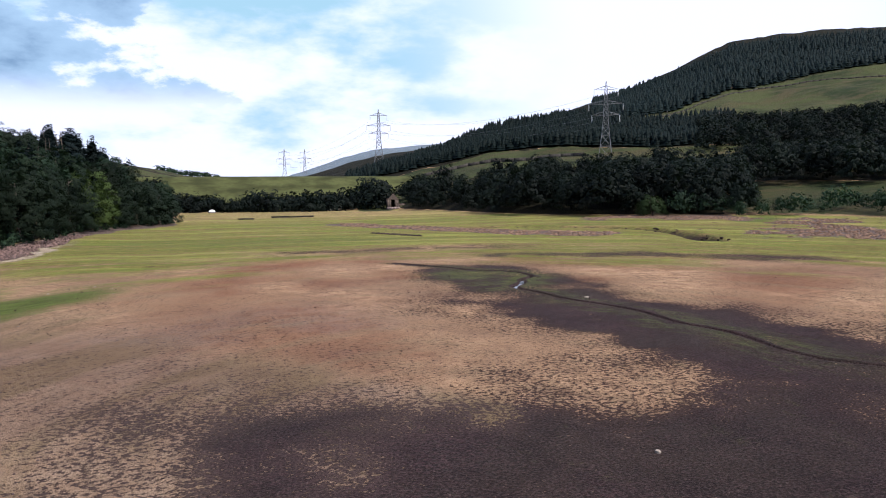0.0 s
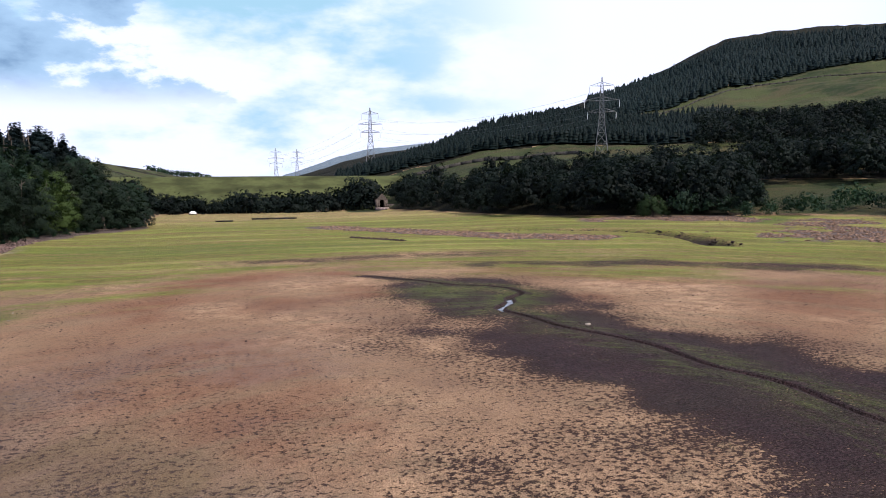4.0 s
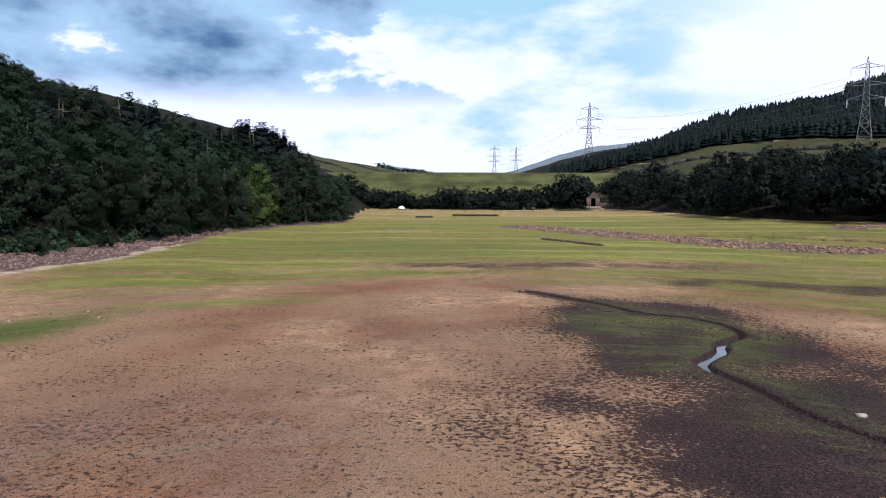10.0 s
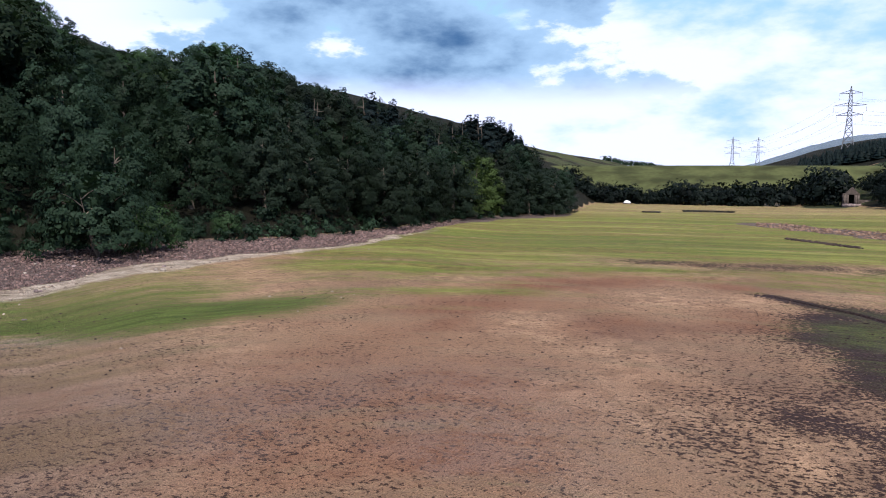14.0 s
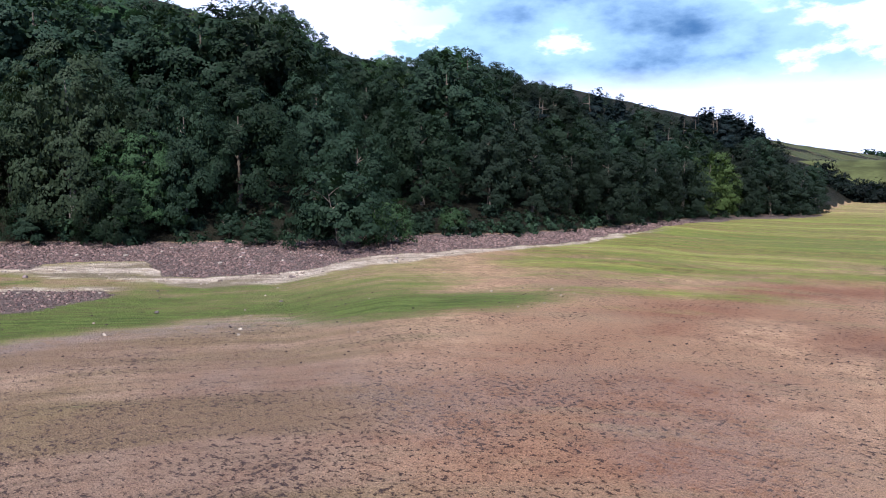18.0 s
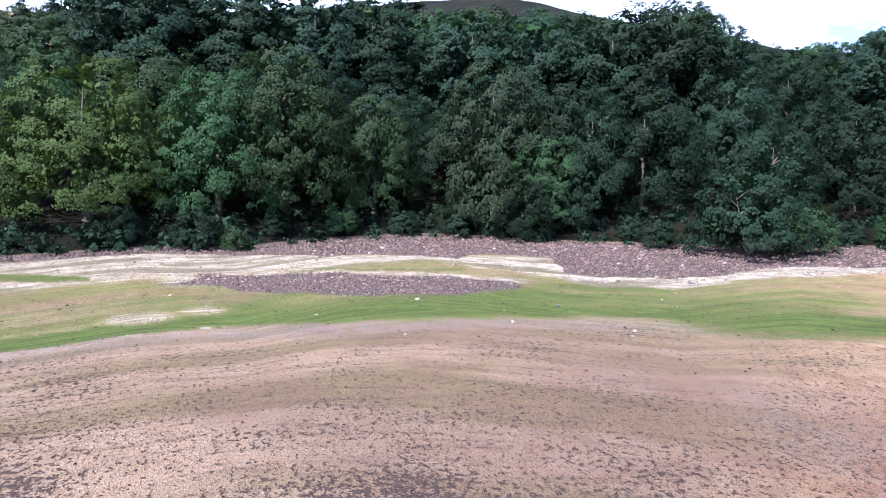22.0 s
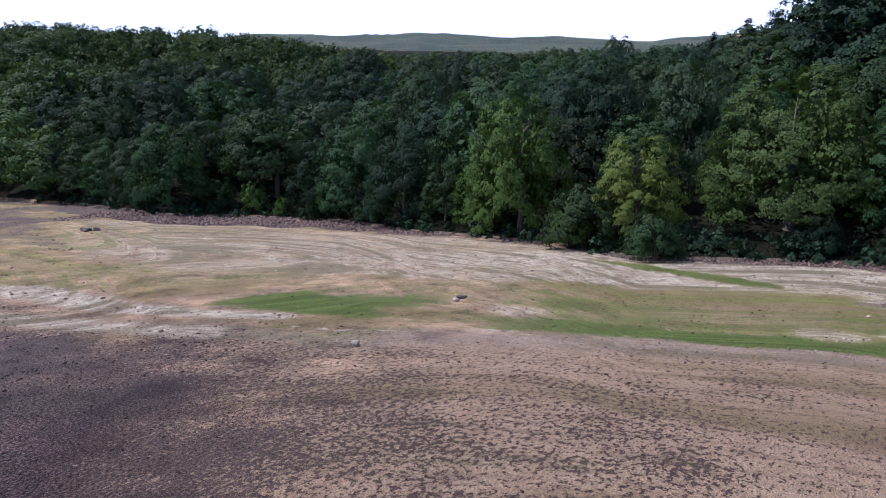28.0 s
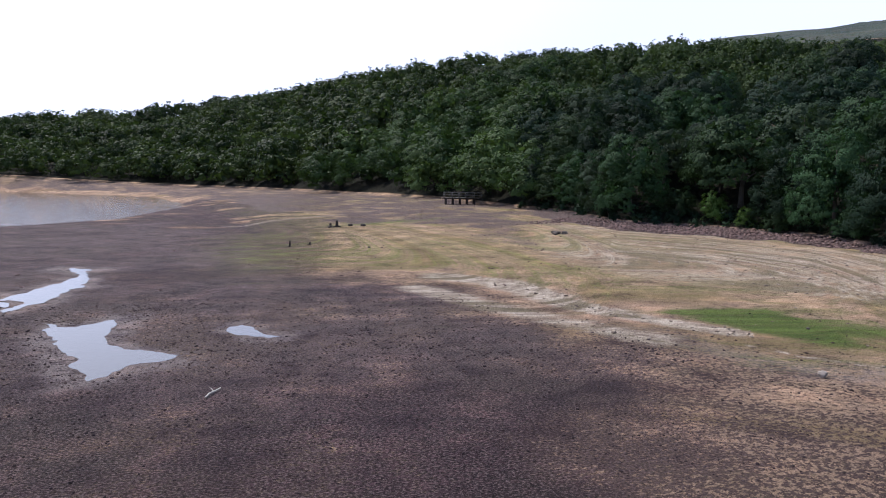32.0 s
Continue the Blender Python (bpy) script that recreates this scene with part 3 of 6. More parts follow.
def land(az, i):
    return np.interp(az, LAND[:, 0], LAND[:, i])


def near_water(az):
    return np.interp(az, (178, 181, 184, 188, 192, 205, 240, 270, 290), (230, 184, 148, 136, 129, 118, 100, 120, 200))


def height(x, y):
    x, y = np.asarray(x, float), np.asarray(y, float)
    az, r = bearing(x, y), np.hypot(x, y)
    toe, shore, sz = land(az, 1), land(az, 2), land(az, 3)
    wet = step(az, 177, 181) * step(-az, -290, -280)
    nw = near_water(az)
    bed = -0.8 * wet * step(r, nw - 22, nw + 18)
    z = bed + (sz - bed) * np.clip((r - toe) / (shore - toe), 0, 1) ** 1.15
    rough = 0.05 * (fbm(x * 0.25, y * 0.25, 3) - 0.5) + 0.25 * (fbm(x * 0.045, y * 0.045, 5) - 0.5) * step(r, 15, 60)
    ramp = z
    for j in (4, 6, 8):
        r0, z0 = (land(az, j - 2), land(az, j - 1)) if j > 4 else (shore, sz)
        r1, z1 = land(az, j), land(az, j + 1)
        t = np.clip((r - r0) / (r1 - r0), 0, 1)
        ramp = np.where(r > r0, z0 + (z1 - z0) * t, ramp)
    r4, z4 = land(az, 8), land(az, 9)
    ramp = np.where(r > r4, z4 - (r - r4) * 0.03, ramp)
    hill = step(r, shore, shore * 1.5)
    ramp = ramp + hill * ((fbm(x * 0.02, y * 0.02, 7) - 0.5) * np.clip(r * 0.014, 0, 9)) + rough
    near = r < 130
    dig = np.zeros(np.shape(x))
    if np.any(near):
        ds, dg = line_distance(x, y, STREAM), line_distance(x, y, GULLY)
        for level, outline in zip(POOLS, PUDDLES):
            flat = step(inside_distance(x, y, outline), -2.6, -0.7)
            ramp = ramp * (1 - flat) + level * flat
        dig = 0.50 * np.exp(-(ds / 0.45) ** 4) - 0.05 * np.exp(-((ds - 1.1) / 0.4) ** 2) + 1.6 * np.exp(-(dg / 1.9) ** 4)
    return ramp - dig * near


def make_ground():
    seen = np.arange(-52, 196, 0.42)
    rest = np.arange(198, 307, 2.2)
    ang = np.radians(np.concatenate([seen, rest]))
    rad = np.concatenate([[1.0, 1.6, 2.2, 2.7], 3.0 * 1.0165 ** np.arange(0, 438)])
    na, nr = len(ang), len(rad)
    rr, aa = np.meshgrid(rad, ang, indexing="ij")
    jitter = 1 + 0.003 * np.random.RandomState(4).randn(nr, na)
    x, y = -np.sin(aa) * rr * jitter, np.cos(aa) * rr * jitter
    z = height(x, y)
    verts = np.concatenate([np.stack([x, y, z], -1).reshape(-1, 3), [[0, 0, 0]]])
    i, j = np.meshgrid(np.arange(nr - 1), np.arange(na), indexing="ij")
    k = (j + 1) % na
    quads = np.stack([i * na + j, (i + 1) * na + j, (i + 1) * na + k, i * na + k], -1).reshape(-1, 4)
    fan = [(nr * na, j, (j + 1) % na) for j in range(na)]
    me = bpy.data.meshes.new("ground")
    nq, nf = len(quads), len(fan)
    me.vertices.add(len(verts))
    me.vertices.foreach_set("co", verts.astype(np.float32).ravel())
    me.loops.add(nq * 4 + nf * 3)
    me.loops.foreach_set("vertex_index", np.concatenate([quads.ravel(), np.array(fan).ravel()]).astype(np.int32))
    me.polygons.add(nq + nf)
    me.polygons.foreach_set("loop_start", np.concatenate([np.arange(nq) * 4, nq * 4 + np.arange(nf) * 3]).astype(np.int32))
    me.update(calc_edges=True)
    me.polygons.foreach_set("use_smooth", np.ones(nq + nf, bool))
    za, zb, zc = zones(verts[:, 0], verts[:, 1])
    for name, data in (("zone_a", za), ("zone_b", zb), ("zone_c", zc)):
        at = me.attributes.new(name, "FLOAT_COLOR", "POINT")
        at.data.foreach_set("color", np.clip(data, 0, 1).astype(np.float32).ravel())
    vx, vy = verts[:, 0], verts[:, 1]
    vaz, vr = bearing(vx, vy), np.hypot(vx, vy)
    sh = land(vaz, 2)
    hug = step(vaz, 14, 45) * step(vr, sh * 0.30, sh * 0.70)
    flow = np.stack([vr - sh * hug - 70 * (1 - hug) + (fbm(vx * 0.035, vy * 0.035, 61) - 0.5) * 11 * (1 - 0.6 * hug), np.radians(vaz) * np.clip(vr, 20, 60) / 7, vr * 0], -1)
    at = me.attributes.new("flow", "FLOAT_VECTOR", "POINT")
    at.data.foreach_set("vector", flow.astype(np.float32).ravel())
    me.materials.append(GROUND)
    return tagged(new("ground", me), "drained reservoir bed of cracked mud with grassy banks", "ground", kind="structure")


def band(v, lo, hi, soft):
    return step(v, lo - soft, lo + soft) * (1 - step(v, hi - soft, hi + soft))


def zones(x, y):
    """Soft masks of what covers the land: damp mud, lush grass, yellow grass, sand; stones, red mud, pasture, woodland
    floor; hills tinted for haze.
    """
    az, r = bearing(x, y), np.hypot(x, y)
    toe, shore = land(az, 1), land(az, 2)
    n1, n2, n3 = fbm(x * 0.09, y * 0.09, 11), fbm(x * 0.3, y * 0.3, 21), fbm(x * 0.035, y * 0.035, 31)
    streak = fbm(r * 0.45, az * 0.035, 41)
    s = (r - toe) / (shore - toe)
    on_bed = 1 - step(r, shore * 0.99, shore * 1.03)
    # damp mud
    wd = inside_distance(x, y, WET_EDGE) + (n1 - 0.5) * 7 + (n2 - 0.5) * 5
    wd = wd + 1.3 * step(y, 7, 12)
    wet = (0.34 * step(wd, -5.5, 0.5) + 0.66 * step(wd, np.where(y > 7, -1.0, -0.5), np.where(y > 7, 2.2, 7.0))) * (0.78 + 0.8 * (n2 - 0.45))
    wet = wet * (1 - 0.22 * step(n1, 0.50, 0.66) * step(-y, 0, 20)) * (1 - 0.10 * step(y, 5, 11)) * (1 - 0.22 * step(x, 6, 10) * step(y, -16, -6) * (1 - step(y, 3, 8)))
    wet = wet * (1 - 0.22 * step(y, 19, 27))
    wet = wet * (1 - 0.55 * (1 - step(np.hypot((x - 1.8) / 5.0, (y - 1.0) / 3.6) + (n2 - 0.5) * 0.9, 0.5, 1.3)))
    wet = np.maximum(wet, band(az, 88, 215, 14) * (1 - step(r + (n1 - 0.5) * 12, 22, 33)) * np.interp(az, (85, 115, 140, 160, 205), (0.08, 0.16, 0.34, 0.50, 0.55)) * (0.65 + 0.7 * n1))
    ds = line_distance(x, y, STREAM)
    wet = np.maximum(wet, 0.80 * np.exp(-(ds / 0.7) ** 2))
    wet = np.maximum(wet, 0.80 * band(az, 170, 205, 5) * band(r, 50, 240, 10) * step(n1 + (streak - 0.5) * 0.6, 0.22, 0.46))
    dank = 1 - step(line_distance(x, y, ((18, 52), (31, 47.5), (38, 42.0), (47, 36))) + (n1 - 0.5) * 5 + (n2 - 0.5) * 4, 0.8, 4.2)
    wet = np.maximum(wet, 0.50 * dank)
    silt = 0.55 * band(r + (n1 - 0.5) * 4, toe - 3.2, toe - 0.5, 1.2) * band(az, 48, 140, 8)
    wet = np.maximum(wet, band(r + (n2 - 0.5) * 6, 8, 22, 4) * band(az, 22, 150, 12) * (0.06 + 0.16 * step(n1, 0.45, 0.65)))
    silt = np.maximum(silt, 0.22 * step(-y, 15, 30) * step(wd, -2, 5) * step(n1, 0.3, 0.6))
    for outline in PUDDLES:
        silt = np.maximum(silt, 0.95 * step(inside_distance(x, y, outline) + (n2 - 0.5) * 4, -2.2, -0.3))
    silt = np.maximum(silt, 0.95 * (1 - step(np.hypot((x - 1.2) / 2.6, (y + 28.2) / 1.2) + (n2 - 0.5) * 1.2, 0.4, 1.1)))
    silt = np.maximum(silt, 0.28 * band(az, 4, 56, 12) * band(r + (n1 - 0.5) * 10, 10, 26, 5) * step(n1 + (n2 - 0.5) * 0.6, 0.36, 0.60))
    # yellow plain towards the dam
    plain = step(r + (n1 - 0.5) * 24 + (streak - 0.5) * 26, 38, 64) * band(az, -75, 34, 6)
    # The shade band across the plain is put into the grass and damp masks.
    shade = band(r + (n3 - 0.5) * 10, 62, 68, 2) * band(az, -22, 8, 6)
    yellow = plain * (0.85 - 0.6 * shade) * (0.6 + 0.7 * streak) * (1 - 0.3 * step(r + (n1 - 0.5) * 40, 138, 180))
    wet = np.maximum(wet, 0.34 * shade * step(n2, 0.3, 0.5))
    yellow = yellow * (1 - 0.65 * dank)
    bank = band(s + (n1 - 0.5) * 0.3, 0.0, 0.97, 0.08) * band(az, 33, 176, 8)
    yellow = np.maximum(yellow, bank * (0.22 + 0.62 * n3) * np.interp(az, (108, 122), (1.0, 0.66)))
    yellow = np.maximum(yellow, band(az, 140, 178, 4) * band(r + (n1 - 0.5) * 20, 50, 100, 8) * (0.16 + 0.36 * n1))
    # lush strip along the toe
    lush = band(s + (n1 - 0.5) * 0.16, -0.01, np.interp(az, (36, 60, 75), (0.42, 0.32, 0.30)), 0.06) * band(az, 36, 118, 5) * (0.62 + 1.2 * (n1 - 0.5) + 0.6 * (streak - 0.5))
    for cx, cy, rx, ry, turn, amount in ((-24, 29.5, 12.0, 4.6, 58, 0.98), (-30, -26, 7.5, 3.0, 130, 0.9), (-33, -104, 17, 5, 10, 0.7), (9, 36, 6, 7, 0, 0.50), (8.5, 29, 4, 6, 0, 0.42), (13, 14, 3, 12, 0, 0.20),
                                         (16, 60, 40, 5, 5, 0.36), (-6, 82, 34, 14, 0, 0.52), (86, 90, 14, 5, 40, 0.9), (60, 100, 40, 10, 30, 0.5), (30, 135, 60, 14, 10, 0.5)):
        c, q = math.cos(radians(turn)), math.sin(radians(turn))
        u, v = (x - cx) * c + (y - cy) * q, -(x - cx) * q + (y - cy) * c
        e = np.hypot(u / rx, v / ry) + (n2 - 0.5) * 0.5
        lush = np.maximum(lush, amount * (1 - step(e, 0.25, 1.4)))
    lush = np.maximum(lush, (0.42 + 0.7 * (n1 - 0.4)) * np.exp(-(ds / 3.0) ** 2) * step(y, -14, 0)) * (1 - np.exp(-(ds / 0.3) ** 4))
    cut = np.exp(-(line_distance(x, y, GULLY) / 2.3) ** 4)
    lush, yellow, wet = lush * (1 - cut), yellow * (1 - cut), np.maximum(wet, cut)
    # sand
    s0 = np.interp(az + (n1 - 0.5) * 9 + (n2 - 0.5) * 3, (8, 15, 28, 37, 41, 46.5, 50.5, 56, 59.5, 61.5, 69, 78, 87, 95, 104, 115, 123, 127, 136, 145, 152),
                   (0.90, 0.88, 0.66, 0.64, 0.63, 0.52, 0.42, 0.38, 0.44, 0.68, 0.60, 0.70, 0.90, 0.92, 0.95, 0.97, 0.97, 0.84, 0.79, 0.80, 0.76))
    edge = band(s + (n2 - 0.5) * 0.08 - s0, np.interp(az, (30, 40), (-0.07, -0.12)), 0.01, 0.03) * band(az, 20, 62, 3)
    wide = band(s + (n1 - 0.5) * 0.22, np.interp(az, (60, 70, 85, 100, 150), (0.36, 0.50, 0.48, 0.46, 0.20)), s0 + 0.02, 0.06) * band(az, 59, 152, 3) * (0.50 + 0.55 * streak) * np.interp(az, (100, 118, 150), (1.0, 0.82, 0.62))
    ridge = np.exp(-(line_distance(x, y, ((-18.8, -49.1), (-21.6, -45), (-21.9, -40), (-21.8, -35.2), (-23.4, -30.3), (-25.4, -26.1))) / (1.0 + 1.0 * step(-y, 28, 42))) ** 2) * (0.95 + 0.5 * n2)
    crest = np.exp(-(line_distance(x, y, ((-15.0, -44), (-16.8, -36.8), (-18.9, -31.2), (-20.6, -26.3))) / 1.7) ** 2) * (0.55 + 0.6 * n2)
    kerf = np.exp(-((r - toe + 0.35 + (n2 - 0.5) * 0.5) / 0.22) ** 2) * band(az, 84, 136, 4) * step(n2 + 0.5 * (n1 - 0.5), 0.36, 0.50)
    path = np.exp(-(line_distance(x, y, ((-58, -138), (-42, -135), (-22, -122), (-8, -112))) / 2.2) ** 2) * 0.6
    lens = inside_distance(x, y, ((-54.8, -21.9), (-53.0, -15.3), (-51.0, -8.8), (-48.4, -4.1), (-47.6, -8.3), (-50.2, -14.5)))
    lawn = inside_distance(x, y, ((-25.4, -31.4), (-28.4, -31.8), (-31.5, -30.4), (-31.5, -25.7), (-28.8, -21.4), (-27.2, -22.5), (-26.4, -27.2)))
    strip = line_distance(x, y, ((-48.8, 9), (-47.2, 14.2), (-45.6, 18.4)))
    lush = np.maximum.reduce([lush, 0.85 * step(lens + (n2 - 0.5) * 1.6, -0.5, 0.5), 1.0 * step(lawn + (n2 - 0.5) * 2.4, -1.2, 1.0), 0.8 * np.exp(-(strip / 0.8) ** 2),
                              band(s + (n2 - 0.5) * 0.05, -0.015, 0.085, 0.02) * band(az, 40, 119, 6) * (0.9 + 0.5 * (streak - 0.5))])
    bar = inside_distance(x, y, ((-46.2, 0.6), (-48.2, 1.8), (-46.8, 8.1), (-44.6, 13.4), (-40.5, 18.6), (-38.6, 19.6), (-37.6, 15.0), (-39.1, 11.7), (-40.9, 7.4), (-42.9, 4.0)))
    halo = 0.85 * step(bar + (n2 - 0.5) * 2.6, -3.2, -1.2) * (0.3 + 0.7 * step(r + (n2 - 0.5) * 3, 43.5, 46.0)) * (0.6 + 0.7 * streak)
    lush = lush * (1 - 0.8 * step(halo, 0.3, 0.6))
    spots = x * 0
    for cx, cy, w in ((-33.6, -17.0, 2.2), (-36.8, -2.0, 1.8), (-37.8, 1.0, 1.3)):
        spots = np.maximum(spots, 0.6 * (1 - step(np.hypot(x - cx, y - cy) / w + (n2 - 0.5) * 1.8, 0.3, 1.2)))
    lush = lush * (1 - spots)
    sand = np.maximum.reduce([spots, halo, edge, wide, ridge, crest, kerf, path]) * (1 - 0.8 * step(lush, 0.45, 0.7))
    # stones
    stones = step(s + (n2 - 0.5) * 0.10, s0 - 0.03, s0 + 0.04) * band(az, 8, 152, 2)
    stones = np.maximum(stones, step(bar + (n2 - 0.5) * 3.4, -1.9, 0.9))
    stones = np.maximum(stones, step(-line_distance(x, y, ((12, 128), (20, 113), (28, 95), (34, 82), (42, 75))) + (n2 - 0.5) * 4, -5.5, -3) * step(r, 70, 76))
    stones = np.maximum(stones, band(r + (n1 - 0.5) * 34, 86, 132, 5) * band(az + (n2 - 0.5) * 18, -62, -44, 3) * step(n1, 0.40, 0.50))
    stones = np.maximum(stones, band(s + (n1 - 0.5) * 0.4, 0.30, 1.1, 0.1) * band(az + (n1 - 0.5) * 14, 151, 205, 5) * (0.30 + 0.6 * n2))
    stones = np.maximum(stones, band(r, 118, 142, 6) * band(az, -43, -28, 3) * step(n1, 0.4, 0.5))
    red = step(n3 + (n1 - 0.5) * 0.5, 0.42, 0.60) * step(r, 18, 34) * (1 - step(r, 48, 60)) * band(az, -60, 45, 10)
    red = np.maximum(red, step(n3, 0.45, 0.6) * band(az, 45, 200, 10) * 0.15)
    red = np.maximum(red, np.interp(az, (50, 68), (0.95, 0.5)) * band(az, 8, 75, 8) * band(r + (n1 - 0.5) * 14, 5, 27, 4) * (0.55 + 0.6 * n2))
    # pasture and woodland on the hillsides, and hills tinted for haze
    off = step(r, shore * 0.99, shore * 1.03)
    right = band(az, -75, -8, 1.5)
    pasture = right * band(r + (n3 - 0.5) * 50, 222, 330, 6)
    pasture = np.maximum(pasture, right * step(r + (n3 - 0.5) * 60, 385, 415) * (1 - step(r - np.interp(az, (-52, -46, -40, -32, -28), (690, 655, 605, 535, 525)) + (n3 - 0.5) * 20, 0, 24)) * band(az, -80, -31, 1))
    pasture = np.maximum(pasture, off * band(az, -75, -40, 1) * (1 - step(r, 195, 205)) * (0.52 + 0.2 * n1))
    pasture = np.maximum(pasture, off * band(az, -2.5, 14, 1) * step(r, 330, 340) * step(n3, 0.45, 0.5))
    pasture = np.maximum(pasture, off * step(r, land(az, 6) * 0.95, land(az, 6)) * band(az, 100, 200, 2) * 0.8)
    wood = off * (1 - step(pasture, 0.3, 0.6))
    moor_haze = np.maximum(step(r, 900, 1100) * band(az, -20, -1.5, 1), 0.46 * off * step(r, land(az, 6) * 0.95, land(az, 6)) * band(az, 100, 200, 2))
    za = np.stack([wet * on_bed, lush * on_bed, yellow * on_bed, sand * on_bed], -1)
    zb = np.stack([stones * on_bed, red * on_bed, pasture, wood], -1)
    return za, zb, np.stack([moor_haze, silt, band(az, 42, 205, 12), band(az, 110, 215, 12) * step(-y, 8, 20)], -1)


make_ground()
# ---- mesh helpers ----
def mesh_from(name, verts, faces, mat, smooth=False):
    """One mesh out of arrays of corners and of quads or triangles."""
    verts, faces = np.asarray(verts, np.float32), np.asarray(faces, np.int32)
    me = bpy.data.meshes.new(name)
    me.vertices.add(len(verts))
    me.vertices.foreach_set("co", verts.ravel())
    n, k = faces.shape
    me.loops.add(n * k)
    me.loops.foreach_set("vertex_index", faces.ravel())
    me.polygons.add(n)
    me.polygons.foreach_set("loop_start", (np.arange(n) * k).astype(np.int32))
    me.update(calc_edges=True)
    if smooth:
        me.polygons.foreach_set("use_smooth", np.ones(n, bool))
    me.materials.append(mat)
    return me


def child(name, me, parent, label=""):
    ob = new(name, me)
    ob.parent = parent
    return tagged(ob, label) if label else ob


def tube(points, radii, sides=7):
    """Corners and quads of a tapered tube along points."""
    pts = np.asarray(points, float)
    verts, faces = [], []
    for i, p in enumerate(pts):
        d = pts[min(i + 1, len(pts) - 1)] - pts[max(i - 1, 0)]
        d = d / (np.linalg.norm(d) + 1e-9)
        a = np.cross(d, (0.3, 0.9, 0.2))
        a /= np.linalg.norm(a)
        b = np.cross(d, a)
        for s in range(sides):
            t = 2 * math.pi * s / sides
            verts.append(p + radii[i] * (a * math.cos(t) + b * math.sin(t)))
    for i in range(len(pts) - 1):
        for s in range(sides):
            q = (s + 1) % sides
            faces.append((i * sides + s, i * sides + q, (i + 1) * sides + q, (i + 1) * sides + s))
    return np.array(verts), np.array(faces)


def merge(pieces):
    verts, faces, n = [], [], 0
    for v, f in pieces:
        verts.append(v)
        faces.append(np.asarray(f) + n)
        n += len(v)
    return np.concatenate(verts), np.concatenate(faces)


# ---- trees ----
def leaf_quads(rs, centres, normals, size, ways, slim=0.82):
    """A four-cornered leaf spray at each centre."""
    n = len(centres)
    nm = normals / (np.linalg.norm(normals, axis=1)[:, None] + 1e-9)
    t = ways + rs.randn(n, 3) * 1.1
    t -= nm * (t * nm).sum(1)[:, None]
    t /= np.linalg.norm(t, axis=1)[:, None] + 1e-9
    b = np.cross(nm, t)
    sz = (size * rs.uniform(0.55, 1.4, n))[:, None]
    tip = centres + t * sz * 0.62 - nm * sz * 0.15
    v = np.stack([centres - t * sz * 0.5, centres + b * sz * slim * 0.5, tip, centres - b * sz * slim * 0.5], 1).reshape(-1, 3)
    return v, np.arange(4 * n).reshape(-1, 4)


# lobes of a crown: how many, how large, how flat
LOBES = dict(round=(56, 0.106, 0.74), skirt=(76, 0.093, 0.72), upright=(68, 0.080, 0.72), bush=(32, 0.148, 0.80), pine=(44, 0.070, 0.62), spruce=(40, 0.060, 0.6))


def crown_lobes(rs, shape, count):
    """Centre, outward way and size of each leafy lobe of a crown of height 1."""
    out = []
    lean = rs.uniform(-0.07, 0.07, 2)
    for i in range(count):
        u = (i + rs.uniform(0.15, 0.85)) / count
        if shape == "round":
            h = 0.24 + 0.62 * u ** 0.9
            rad = 0.35 * math.sqrt(max(0.0, 1 - ((h - 0.45) / 0.47) ** 2))
        elif shape == "skirt":
            h = 0.07 + 0.79 * u ** 1.05
            rad = 0.37 * math.sqrt(max(0.0, 1 - (max(0.0, h - 0.28) / 0.62) ** 2)) * (0.86 + 0.14 * min(1.0, h / 0.22))
        elif shape == "upright":
            h = 0.12 + 0.77 * u
            rad = 0.25 * math.sqrt(max(0.0, 1 - ((h - 0.36) / 0.57) ** 2))
        elif shape == "bush":
            h = 0.10 + 0.66 * u
            rad = 0.40 * math.sqrt(max(0.0, 1 - (h / 0.85) ** 2))
        elif shape == "pine":
            h = 0.16 + 0.80 * u
            rad = 0.185 * (1.02 - u) ** 0.75 * rs.uniform(0.75, 1.1)
        else:
            h = 0.06 + 0.90 * u
            rad = 0.13 * (1.0 - u) ** 0.9
        a = i * 2.39996 + rs.uniform(-0.6, 0.6)
        q = (rad + (0.035 if shape not in ("pine", "spruce") else 0.0)) * rs.uniform(0.88, 1.05)
        c = np.array([q * math.cos(a) + lean[0] * h, q * math.sin(a) + lean[1] * h, h])
        grow = rs.uniform(0.7, 1.3) * (1.15 - 0.45 * u if shape not in ("spruce", "pine") else 1.5 - 1.1 * u)
        out.append((c, np.array([math.cos(a), math.sin(a), 0.0]), grow))
    return out


